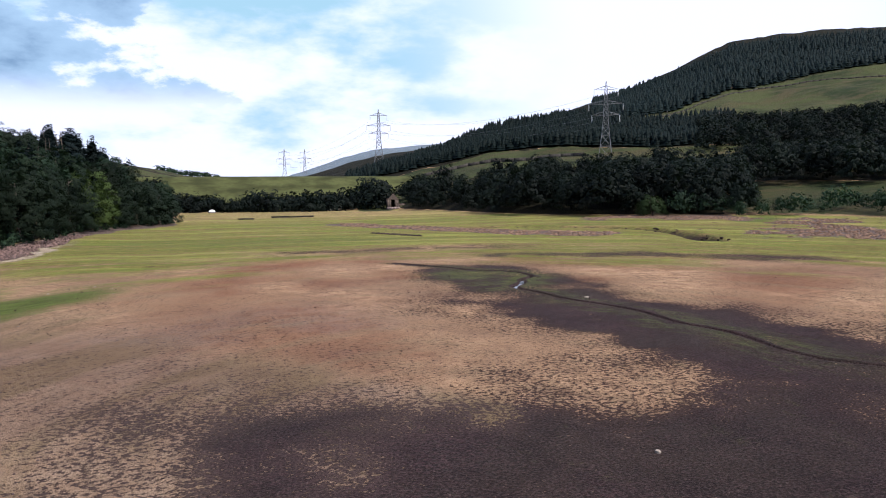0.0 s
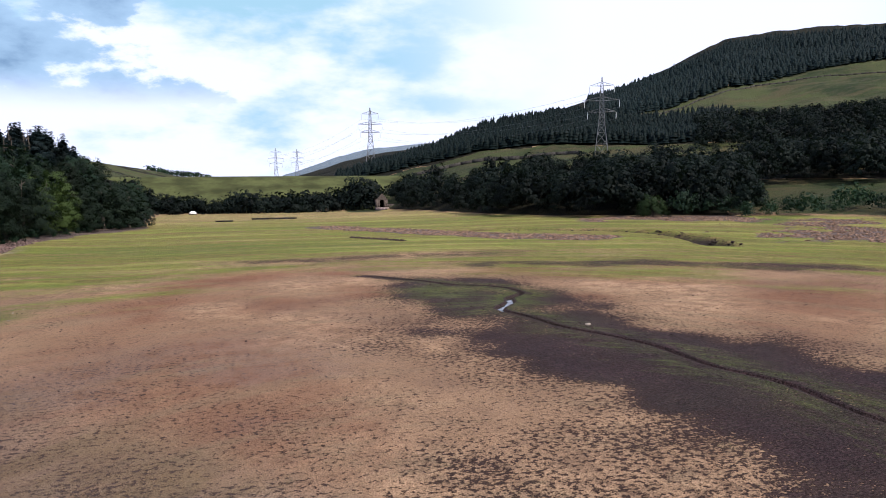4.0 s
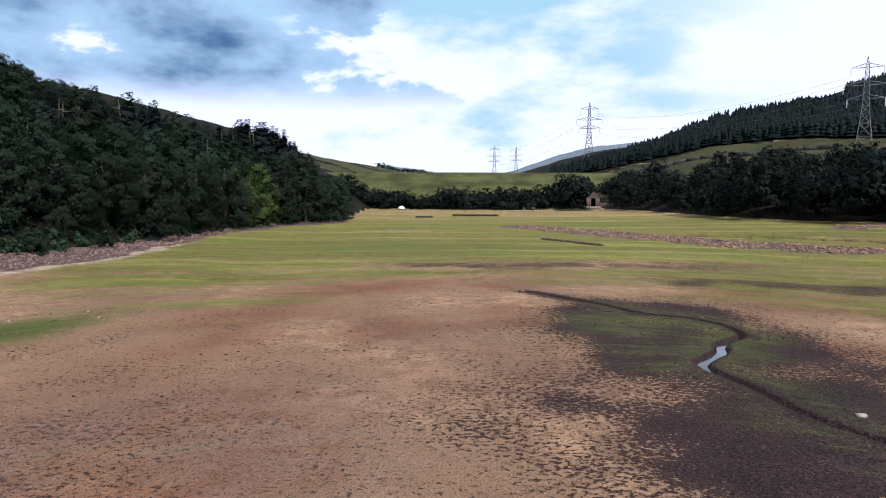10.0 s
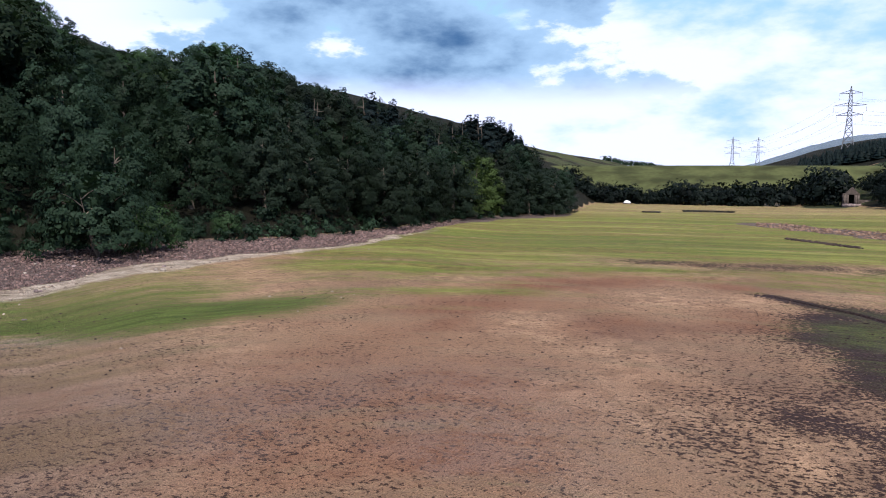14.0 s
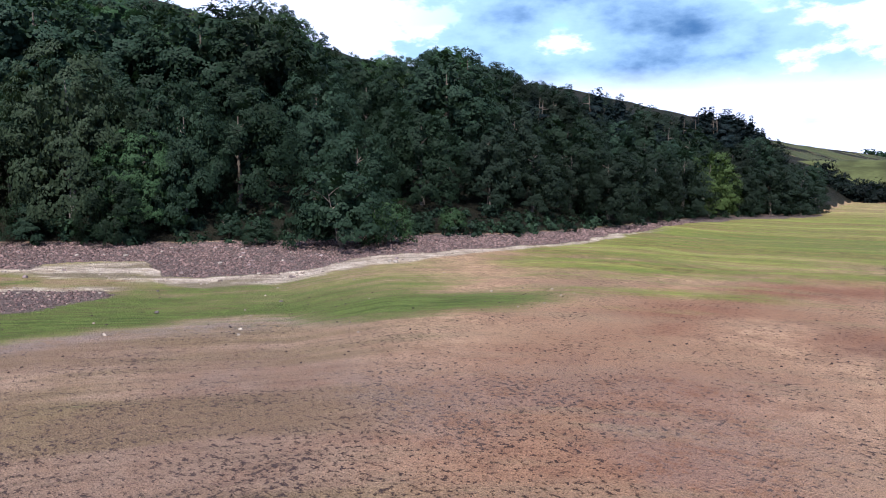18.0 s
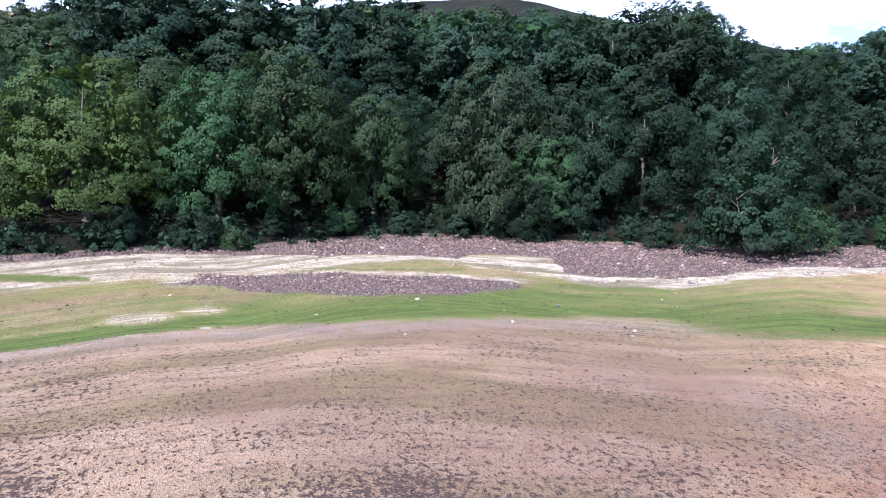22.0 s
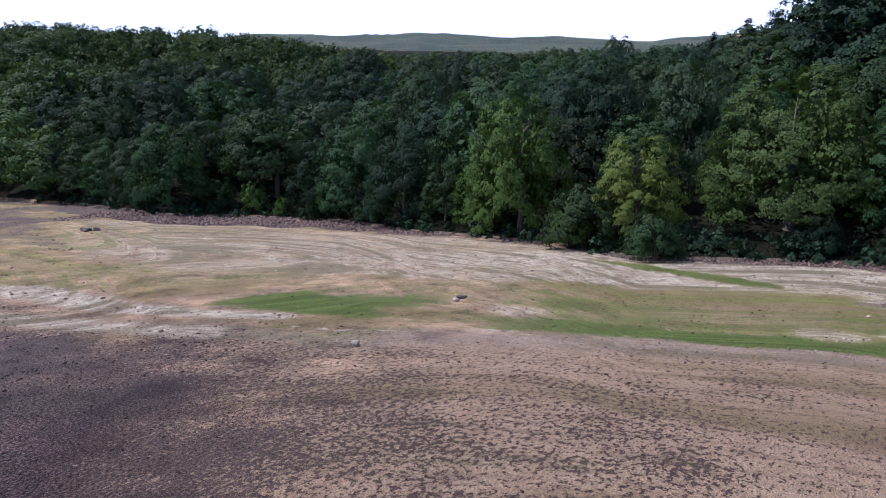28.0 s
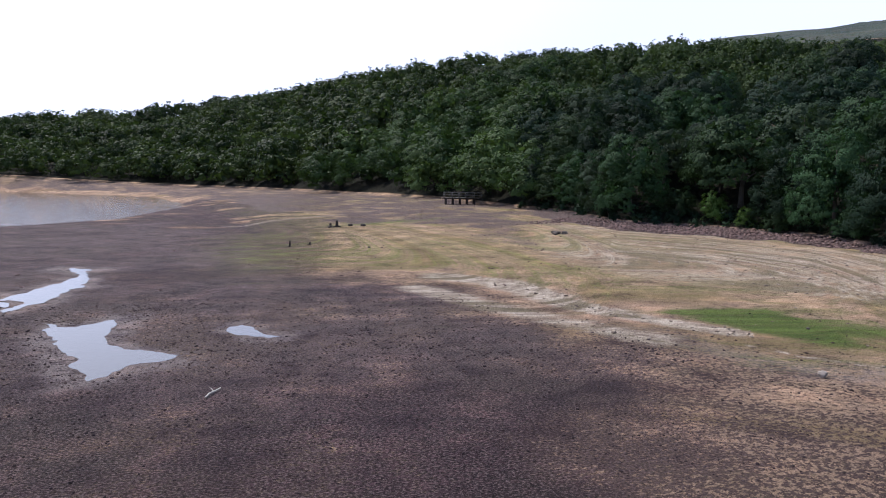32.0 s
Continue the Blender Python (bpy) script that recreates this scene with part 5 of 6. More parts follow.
def conifer_wood(name, spots, seed, label):
    """Far conifers in one mesh, each a stack of ragged skirts round a stem."""
    rs = np.random.RandomState(seed)
    pieces = []
    z = height(np.array([s[0] for s in spots]), np.array([s[1] for s in spots]))
    for (x, y, h), z0 in zip(spots, z):
        w = h * rs.uniform(0.32, 0.48)
        h *= rs.uniform(0.86, 1.06) * (0.78 + 0.42 * float(value_noise(np.array(x * 0.07), np.array(y * 0.07), 17)))
        for k in range(5):
            lo, hi = 0.08 + 0.17 * k, min(1.0, 0.40 + 0.165 * k)
            n = 9
            a = np.arange(n) * 2 * math.pi / n + rs.uniform(0, 6)
            q = w * (1.02 - lo) * rs.uniform(0.62, 1.15, n)
            ring = np.stack([x + q * np.cos(a), y + q * np.sin(a), z0 + h * (lo + rs.uniform(-0.03, 0.03, n))], -1)
            v = np.concatenate([ring, [[x + rs.uniform(-0.1, 0.1), y, z0 + h * hi]]])
            pieces.append((v, np.array([(m, (m + 1) % n, n) for m in range(n)])))
    v, f = merge(pieces)
    return tagged(new(name, mesh_from(name, v, f, NEEDLE)), label, "woodland", kind="stuff")


conifer_wood("conifer_plantation", spots_in(5, -39.5, -7.6, lambda a: float(np.interp(a, (-37, -26, -9), (330, 330, 360))), lambda a: 462, 2.7, 6.0, 8.2), 140,
             "dark conifer plantation on the lower hillside")
conifer_wood("hilltop_conifers", spots_in(6, -52, -28.5, lambda a: float(np.interp(a, (-52, -46, -40, -32, -28), (690, 655, 605, 535, 525))), lambda a: float(np.interp(a, (-52, -36, -28), (900, 890, 860))), 4.6, 7, 11), 150,
             "dark conifer belt below the rocky hilltop")
far_wood("skyline_wood", spots_in(7, 1.2, 6.5, lambda a: 1010, lambda a: 1040, 8, 7, 10), "round", 160, LEAF_DARK, "dark strip of wood on the skyline behind the dam", 100, 0.13)
# ---- dam, tower, pylons ----
def box(w, d, h, x=0, y=0, z=0):
    v = np.array([(sx * w / 2 + x, sy * d / 2 + y, sz * h + z) for sz in (0, 1) for sy in (-1, 1) for sx in (-1, 1)], float)
    f = np.array([(0, 2, 3, 1), (4, 5, 7, 6), (0, 1, 5, 4), (2, 6, 7, 3), (0, 4, 6, 2), (1, 3, 7, 5)])
    return v, f


def dam():
    xs = np.arange(-95, 96, 2.0)
    prof = ((236, -2.0), (246, 0.5), (262, 4.0), (278, 8.4), (292, 12.2), (296, 13.0), (302, 13.05), (304, 12.6), (325, 4.0), (330, -2.0))
    v = []
    for x in xs:
        for y, z in prof:
            v.append((x, y + 0.0009 * x * x, z + 0.35 * (float(value_noise(np.array(x * 0.2), np.array(y * 0.2), 3)) - 0.5) * (z < 11)))
    n = len(prof)
    f = [(i * n + j, (i + 1) * n + j, (i + 1) * n + j + 1, i * n + j + 1) for i in range(len(xs) - 1) for j in range(n - 1)]
    me = mesh_from("dam_embankment", v, f, DAM_GRASS, True)
    return tagged(new("dam_embankment", me), "grassy earth dam embankment with a level crest", "dam", kind="structure")


DAM_GRASS = plain_material("dam_grass", (0.052, 0.058, 0.021), 0.95, 0, 0.10, 0.45, 0.05)
dam()


def bar(a, b, w):
    a, b = np.array(a, float), np.array(b, float)
    return tube([a, b], [w, w], 4)


def pylon(x, y, base, tall, turn, bold=1.0):
    """Lattice tower with three pairs of arms."""
    root = new("electricity_pylon")
    root.matrix_basis = pose(x, y, base, 0, 0, turn)
    tagged(root, "grey steel lattice electricity pylon with three pairs of arms", "pylon", "pylons along the valley")
    s = tall / 50.0

    def half(z):
        return np.interp(z, (0, 20 * s, 28 * s, 44 * s, 50 * s), (4.4 * s, 2.0 * s, 1.45 * s, 0.9 * s, 0.1 * s))
    lev = [0, 9, 16, 21, 25, 28.5, 32, 35.5, 39, 42, 45, 47.5, 50]
    corner = ((-1, -1), (1, -1), (1, 1), (-1, 1))
    for cx, cy in corner:
        pts = [(cx * half(z * s), cy * half(z * s), z * s) for z in lev]
        v, f = tube(pts, [0.26 * s * bold] * len(pts), 4)
        child("leg", mesh_from("leg", v, f, STEEL), root)
    br = []
    for z0, z1 in zip(lev[:-1], lev[1:]):
        a, b = half(z0 * s), half(z1 * s)
        for k in range(4):
            (x0, y0), (x1, y1) = corner[k], corner[(k + 1) % 4]
            br.append(bar((x0 * a, y0 * a, z0 * s), (x1 * b, y1 * b, z1 * s), 0.12 * s * bold))
            br.append(bar((x1 * a, y1 * a, z0 * s), (x0 * b, y0 * b, z1 * s), 0.12 * s * bold))
            br.append(bar((x0 * b, y0 * b, z1 * s), (x1 * b, y1 * b, z1 * s), 0.12 * s * bold))
    v, f = merge(br)
    child("bracing", mesh_from("bracing", v, f, STEEL), root)
    for z, reach in ((28.5, 8.6), (35.5, 10.6), (44.5, 7.4)):
        for side in (-1, 1):
            ln = []
            w = half(z * s)
            tip = (side * reach * s, 0, z * s + 0.3 * s)
            for cy in (-1, 1):
                ln.append(bar((side * w, cy * w, z * s), tip, 0.17 * s * bold))
                ln.append(bar((side * w, cy * w, z * s + 2.2 * s), tip, 0.14 * s * bold))
            for q in (0.3, 0.6):
                ln.append(bar((side * (w + (reach * s - w) * q), -w * (1 - q), z * s), (side * (w + (reach * s - w) * q), 0, z * s + 2.2 * s * (1 - q)), 0.06 * s))
            v, f = merge(ln)
            arm = child("arm", mesh_from("arm", v, f, STEEL), root)
            v, f = tube([(tip[0], 0, tip[2]), (tip[0], 0, tip[2] - 1.0 * s), (tip[0], 0, tip[2] - 4.4 * s)], [0.05 * s, 0.2 * s, 0.19 * s], 6)
            child("insulator", mesh_from("insulator", v, f, CERAMIC), arm)
    return root


pylon(92.0, 490.0, 24.0, 41.0, -11)
pylon(147.0, 257.0, 19.0, 34.5, -28, 0.6)
pylon(41.0, 753.0, 12.0, 38.5, -4)
pylon(82.0, 962.0, 18.0, 43.5, -6)


def water_sheet(name, pts, z, label, mat=None):
    """A level sheet within an outline."""
    bm = bmesh.new()
    bm.faces.new([bm.verts.new((x, y, z)) for x, y in pts])
    bmesh.ops.triangulate(bm, faces=bm.faces[:])
    me = bpy.data.meshes.new(name)
    bm.to_mesh(me)
    bm.free()
    me.materials.append(mat or WATER)
    return tagged(new(name, me), label, "water", kind="structure")


water_sheet("water", [polar(a, r) for a, r in ((176, 150), (181, 120), (190, 100), (205, 90), (240, 80), (270, 90), (285, 150), (285, 300), (265, 470), (240, 520), (205, 520), (190, 520), (180, 420), (176, 300))], -0.32,
            "remaining reservoir water reflecting the bright sky")
# ---- puddles, stream, jetty, ruin and small things ----
for outline in PUDDLES:
    ring = []
    for (x0, y0), (x1, y1) in zip(outline, outline[1:] + outline[:1]):
        n = max(4, int(math.hypot(x1 - x0, y1 - y0) / 0.12))
        for q in range(n):
            px, py = x0 + (x1 - x0) * q / n, y0 + (y1 - y0) * q / n
            at = np.array(px * 0.7), np.array(py * 0.7)
            nip = np.array(px * 2.6), np.array(py * 2.6)
            ring.append((px + 1.3 * (float(fbm(*at, 71)) - 0.5) + 0.18 * (float(fbm(*nip, 73, 2)) - 0.5), py + 1.3 * (float(fbm(*at, 81)) - 0.5) + 0.18 * (float(fbm(*nip, 83, 2)) - 0.5)))
    top = max(float(height(x, y)) for x, y in outline) + 0.008
    water_sheet("puddle", ring, top, "shallow puddle of still water on dark mud", PUDDLE)


def stream():
    """A narrow ribbon of water that follows the channel."""
    pts = []
    for (x0, y0), (x1, y1) in zip(STREAM[:-1], STREAM[1:]):
        for q in range(6):
            pts.append((x0 + (x1 - x0) * q / 6, y0 + (y1 - y0) * q / 6))
    pts = np.array(pts)
    for k in range(3):
        pts[1:-1] = (pts[:-2] + 2 * pts[1:-1] + pts[2:]) / 4
    d = np.gradient(pts, axis=0)
    d /= np.linalg.norm(d, axis=1)[:, None]
    side = np.stack([-d[:, 1], d[:, 0]], -1)
    along = np.cumsum(np.r_[0, np.linalg.norm(np.diff(pts, axis=0), axis=1)])
    wide = 0.085 + 0.02 * np.sin(along * 0.9) + 0.11 * np.exp(-((along - 21.6) / 4.0) ** 4) + 0.08 * np.exp(-(along - 5) ** 2 / 3)
    top = np.maximum(height(*(pts + side * 1.2).T), height(*(pts - side * 1.2).T))
    rc = np.random.RandomState(9)
    v = []
    bend = np.exp(-((along - 21.6) / 4.2) ** 4) + np.exp(-(along - 5) ** 2 / 3)
    cut = wide + 0.04
    for i in range(len(pts)):
        lip = cut[i] + 0.20 + rc.uniform(-0.05, 0.08, 2)
        c = cut[i]
        for q, dz in ((-lip[0] - 0.65, -0.04), (-lip[0], 0.02), (-c - 0.05, 0.0), (-c + 0.03, -0.34), (c - 0.03, -0.34), (c + 0.05, 0.0), (lip[1], 0.02), (lip[1] + 0.65, -0.04)):
            v.append((*(pts[i] + side[i] * q), top[i] + dz + rc.uniform(-0.015, 0.015)))
    f = [(i * 8 + j, (i + 1) * 8 + j, (i + 1) * 8 + j + 1, i * 8 + j + 1) for i in range(len(pts) - 1) for j in range(7)]
    me = mesh_from("stream_bed", v, f, GROUND)
    v = np.array(v)
    za, zb, zc = zones(v[:, 0], v[:, 1])
    za[:, 0] = np.where(np.isin(np.arange(len(v)) % 8, (2, 3, 4, 5)), 1.0, za[:, 0])
    za[:, 1:] = np.where(np.isin(np.arange(len(v)) % 8, (2, 3, 4, 5))[:, None], 0.0, za[:, 1:])
    for name, data in (("zone_a", za), ("zone_b", zb), ("zone_c", zc)):
        at = me.attributes.new(name, "FLOAT_COLOR", "POINT")
        at.data.foreach_set("color", np.clip(data, 0, 1).astype(np.float32).ravel())
    tagged(new("stream_bed", me), "steep little channel cut into dark wet mud", "channel", kind="structure")
    z = top - 0.33 + 0.20 * bend
    v = []
    for i in range(len(pts)):
        for q in (-1, -0.35, 0.35, 1):
            v.append((*(pts[i] + side[i] * wide[i] * q), z[i] + 0.01 * abs(q)))
    f = [(i * 4 + j, (i + 1) * 4 + j, (i + 1) * 4 + j + 1, i * 4 + j + 1) for i in range(len(pts) - 1) for j in range(3)]
    me = mesh_from("stream_water", v, f, PUDDLE, True)
    tagged(new("stream_water", me), "narrow winding stream in the dark mud", "stream", kind="structure")


stream()


def stones_stuff(name, seed, x, y, size, mat, label, flat=0.6, sink=0.3):
    """Many rough stones in one mesh, each a crooked block."""
    rs = np.random.RandomState(seed)
    n = len(x)
    cube, faces = box(2, 2, 2, 0, 0, -1)
    v = np.repeat(cube[None], n, 0) * (1 + rs.uniform(-0.38, 0.25, (n, 8, 3)))
    v[:, 4:, :2] *= rs.uniform(0.45, 0.9, (n, 1, 1))
    v *= (size[:, None] * np.stack([rs.uniform(0.7, 1.4, n), rs.uniform(0.6, 1.0, n), rs.uniform(0.6, 1.2, n) * flat], -1))[:, None] / 2
    a = rs.uniform(0, 6.28, n)
    c, s = np.cos(a)[:, None], np.sin(a)[:, None]
    tilt = rs.uniform(-0.4, 0.4, n)[:, None]
    px, py, pz = v[..., 0], v[..., 1], v[..., 2]
    px, pz = px * np.cos(tilt) - pz * np.sin(tilt), px * np.sin(tilt) + pz * np.cos(tilt)
    z = height(x, y) + size * flat * (0.5 - sink)
    v = np.stack([px * c - py * s + x[:, None], px * s + py * c + y[:, None], pz + z[:, None]], -1).reshape(-1, 3)
    f = (faces[None] + 8 * np.arange(n)[:, None, None]).reshape(-1, 4)
    return tagged(new(name, mesh_from(name, v, f, mat)), label, "stones", kind="stuff")


def island_material(name, dark, lite, rough=0.9):
    m, nt, b = material(name)
    geo = nt.nodes.new("ShaderNodeNewGeometry")
    col = blend(nt, geo.outputs["Random Per Island"], dark, lite)
    col = blend(nt, remap(nt, noise_tex(nt, 9.0, 4), 0.4, 0.7, 0, 0.5), col, tuple(c * 0.45 for c in dark))
    nt.links.new(col, b.inputs["Base Color"])
    b.inputs["Roughness"].default_value = rough
    b.inputs["Specular IOR Level"].default_value = 0.15
    bump(nt, b, noise_tex(nt, 22.0, 4), 0.5, 0.02)
    return m


STONE_MIX = island_material("shore_stones", (0.058, 0.038, 0.036), (0.220, 0.148, 0.130))
BAR_MIX = island_material("brown_gravel", (0.095, 0.060, 0.042), (0.28, 0.180, 0.125))
PEBBLE_MIX = island_material("sandy_pebbles", (0.14, 0.105, 0.085), (0.40, 0.33, 0.26))
CRUMB_MIX = island_material("mud_crumbs", (0.030, 0.020, 0.022), (0.120, 0.084, 0.080))
CLOD_MIX = island_material("mud_clods", (0.018, 0.012, 0.013), (0.085, 0.058, 0.050))


def scatter(seed, n, az0, az1, r0, r1, power, keep):
    """Random places whose share is given by a mask of the land's cover."""
    rs = np.random.RandomState(seed)
    az = np.radians(rs.uniform(az0, az1, n))
    r = r0 + (r1 - r0) * rs.rand(n) ** power
    x, y = -np.sin(az) * r, np.cos(az) * r
    za, zb, zc = zones(x, y)
    ok = rs.rand(n) < np.clip(keep(za, zb, r), 0, 1)
    return x[ok], y[ok], np.hypot(x[ok], y[ok]), rs


x, y, r, rs = scatter(31, 300000, 8, 152, 34, 112, 1.0, lambda a, b, q: step(b[:, 0], 0.45, 0.75) * 0.55 * np.clip(75 / q, 0.25, 1))
stones_stuff("shore_stones", 32, x, y, (0.08 + 0.18 * rs.rand(len(x)) ** 2) * np.clip(r / 55, 0.8, 1.7), STONE_MIX, "purplish grey broken stones covering the upper shore")
x, y, r, rs = scatter(33, 16000, -58, -5, 70, 135, 1.0, lambda a, b, q: step(b[:, 0], 0.45, 0.75))
stones_stuff("gravel_bar", 34, x, y, rs.uniform(0.2, 0.5, len(x)), BAR_MIX, "bars of brown stones on the far lake bed", 0.4)
def dry(x, y):
    """Which places lie outside every puddle."""
    return np.all([inside_distance(x, y, o) < -0.2 for o in PUDDLES], 0)


x, y, r, rs = scatter(35, 12000, 145, 192, 45, 190, 0.9, lambda a, b, q: 0.06 + 0.6 * step(b[:, 0], 0.3, 0.6))
x, y, r = x[dry(x, y)], y[dry(x, y)], r[dry(x, y)]
stones_stuff("shore_stones", 36, x, y, rs.uniform(0.07, 0.22, len(x)), STONE_MIX, "scattered brown stones on the shore below the jetty")
x, y, r, rs = scatter(37, 16000, 24, 150, 30, 90, 1.0, lambda a, b, q: 0.012 + 0.5 * step(a[:, 3], 0.35, 0.7))
stones_stuff("sandy_pebbles", 38, x, y, rs.uniform(0.05, 0.20, len(x)), PEBBLE_MIX, "pale pebbles strewn over the sandy shore")
x, y, r, rs = scatter(39, 26000, -52, 192, 5, 42, 0.8, lambda a, b, q: 0.06 + 0.5 * step(a[:, 0], 0.1, 0.6))
x, y, r = x[dry(x, y)], y[dry(x, y)], r[dry(x, y)]
stones_stuff("mud_clods", 40, x, y, rs.uniform(0.025, 0.10, len(x)) * np.clip(r / 22, 0.6, 1.3), CLOD_MIX, "small dark clods and tufts dotted over the dried mud", 0.45)
x, y, r, rs = scatter(41, 46000, 84, 205, 6, 44, 0.85, lambda a, b, q: 0.04 + 0.6 * step(a[:, 0], 0.12, 0.5))
x, y, r = x[dry(x, y)], y[dry(x, y)], r[dry(x, y)]
stones_stuff("mud_clods", 42, x, y, (0.02 + 0.085 * rs.rand(len(x)) ** 3) * np.clip(r / 22, 0.6, 1.2), CRUMB_MIX, "dark crumbly clods strewn over the damp purple mud", 0.55)
rs = np.random.RandomState(79)
kt = rs.rand(260)
stones_stuff("kerb_stones", 80, 12.0 + 5.5 * kt + rs.randn(260) * 0.25, 95.0 - 11.0 * kt + rs.randn(260) * 0.3, rs.uniform(0.18, 0.45, 260), CLOD_MIX, "line of dark broken stones on the grassy lake bed", 0.6)
gp = np.array(GULLY)
rs = np.random.RandomState(77)
gi, gt = rs.randint(0, len(gp) - 1, 1600), rs.rand(1600)[:, None]
gx, gy = (gp[gi] * (1 - gt) + gp[gi + 1] * gt + rs.randn(1600, 2) * 1.0).T
stones_stuff("gully_clods", 78, gx, gy, 0.12 + 0.38 * rs.rand(1600) ** 2, CLOD_MIX, "slumped dark clods along the banks of the gully", 0.5)

def boulder(name, x, y, w, d, h, mat, label, category, seed, group="", sink=0.2):
    bm = bmesh.new()
    bmesh.ops.create_icosphere(bm, subdivisions=2 if w < 0.7 else 3, radius=1.0)
    for v in bm.verts:
        c = v.co
        k = max(abs(c.x), abs(c.y), abs(c.z)) ** 0.55
        o = noise.noise(c * 1.3 + Vector((seed * 3.1, seed, 0))) * 0.32 + noise.noise(c * 3.7 + Vector((0, seed * 2.3, 1))) * 0.10
        v.co = Vector((c.x * w / 2, c.y * d / 2, c.z * h / 2)) * (1 / k) * (0.92 + o)
    me = bpy.data.meshes.new(name)
    bm.to_mesh(me)
    bm.free()
    me.polygons.foreach_set("use_smooth", [False] * len(me.polygons))
    me.materials.append(mat)
    ob = new(name, me)
    ob.matrix_basis = pose(x, y, float(height(x, y)) + h * (0.5 - sink), 0, 0, seed * 57 % 360)
    return tagged(ob, label, category, group)


boulder("stone_block", -22.6, -18.9, 0.36, 0.30, 0.34, STONE_PALE, "pale squared stone block standing on the mud", "stone", 2, sink=0.12)
boulder("boulder", -34.9, -21.1, 0.80, 0.42, 0.22, WALLSTONE, "dark flat rock lying on the grassy shore", "rock", 3)
boulder("boulder", -34.0, -20.9, 0.55, 0.40, 0.26, STONE_PALE, "pale rock beside a dark one on the grassy shore", "rock", 4)
boulder("boulder", 1.2, -4.2, 0.20, 0.14, 0.12, STONE_PALE, "small pale stone on the dark mud", "stone", 5)
boulder("boulder", 12.4, 21.0, 0.34, 0.22, 0.16, STONE_PALE, "small pale stone beside the stream", "stone", 6)
rb = random.Random(12)
for i in range(14):
    az = rb.uniform(46, 168)
    rr = rb.uniform(30, 62) if az < 125 else rb.uniform(36, 92)
    bx, by = polar(az, rr)
    sz = rb.uniform(0.14, 0.28) * (1 + rr / 120)
    boulder("boulder", bx, by, sz, sz * rb.uniform(0.6, 0.9), sz * rb.uniform(0.4, 0.7), WALLSTONE if rb.random() < 0.8 else STONE_PALE, "loose weathered rock lying on the drained shore", "rock", 20 + i,
            "loose rocks on the shore")
for i, (bx, by) in enumerate(((-43.9, -75.0), (-43.2, -74.5), (-44.4, -74.4), (-43.6, -75.6), (-20.3, -97.9), (-23.6, -99.2), (-25.2, -98.2))):
    boulder("boulder", bx, by, 0.75, 0.55, 0.42, WALLSTONE, "dark rock in a small heap on the shore", "rock", 70 + i, "dark rock heap")


def drift_log():
    root = new("drift_log")
    root.matrix_basis = pose(-1.0, -23.55, float(height(-1.0, -23.55)) + 0.05, 0, 0, 240)
    tagged(root, "bleached stick of driftwood lying on dark mud", "driftwood")
    v, f = tube([(-0.45, 0, 0.0), (-0.15, 0.03, 0.03), (0.2, 0.0, 0.02), (0.48, -0.05, 0.05)], [0.03, 0.034, 0.03, 0.018], 8)
    child("stem", mesh_from("stem", v, f, DRIFTWOOD, True), root)
    v, f = tube([(0.1, 0.0, 0.03), (0.2, 0.12, 0.08), (0.26, 0.22, 0.1)], [0.022, 0.016, 0.006], 6)
    child("twig", mesh_from("twig", v, f, DRIFTWOOD, True), root)


drift_log()


def stump(x, y, h, w, seed):
    root = new("tree_stump")
    root.matrix_basis = pose(x, y, float(height(x, y)) - 0.05, 0, 0, seed * 40)
    tagged(root, "dark waterlogged tree stump with spreading roots", "tree stump", "stumps on the shore")
    rs = random.Random(seed)
    v, f = tube([(0, 0, 0), (0.02, 0.0, h * 0.3), (0.06, 0.02, h * 0.8), (0.05, 0.05, h), (0.05, 0.05, h * 0.97)], [w, w * 0.75, w * 0.6, w * 0.5, 0.01], 9)
    child("bole", mesh_from("bole", v, f, TIMBER_DARK, True), root)
    for k in range(5):
        a = k * 1.256 + rs.uniform(-0.3, 0.3)
        q = w * rs.uniform(2.2, 3.6)
        v, f = tube([(0, 0, h * 0.25), (math.cos(a) * q * 0.5, math.sin(a) * q * 0.5, h * 0.16), (math.cos(a) * q, math.sin(a) * q, 0.0)], [w * 0.45, w * 0.3, w * 0.08], 6)
        child("root", mesh_from("root", v, f, TIMBER_DARK, True), root)


stump(-21.5, -98.7, 1.0, 0.28, 1)
stump(-11.3, -75.3, 0.75, 0.13, 2)
stump(-13.6, -76.4, 0.40, 0.14, 3)
stump(-20.9, -100.6, 0.5, 0.25, 4)


def debris():
    """Scraps of pale timber beside the stream."""
    root = new("timber_debris")
    root.matrix_basis = pose(13.3, 4.9, float(height(13.3, 4.9)) + 0.12, 0, 0, 20)
    tagged(root, "pale broken timber scraps beside the stream", "debris")
    for k, (x, y, l, a) in enumerate(((0, 0, 0.6, 10), (0.12, 0.1, 0.45, 60), (-0.15, 0.05, 0.35, -35))):
        v, f = box(l, 0.09, 0.05)
        m = np.array(pose(x, y, 0.05 * k, 4 * k, 6, a).to_3x3())
        child("plank", mesh_from("plank", v @ m.T + [x, y, 0.05 * k], f, STONE_PALE), root)


debris()


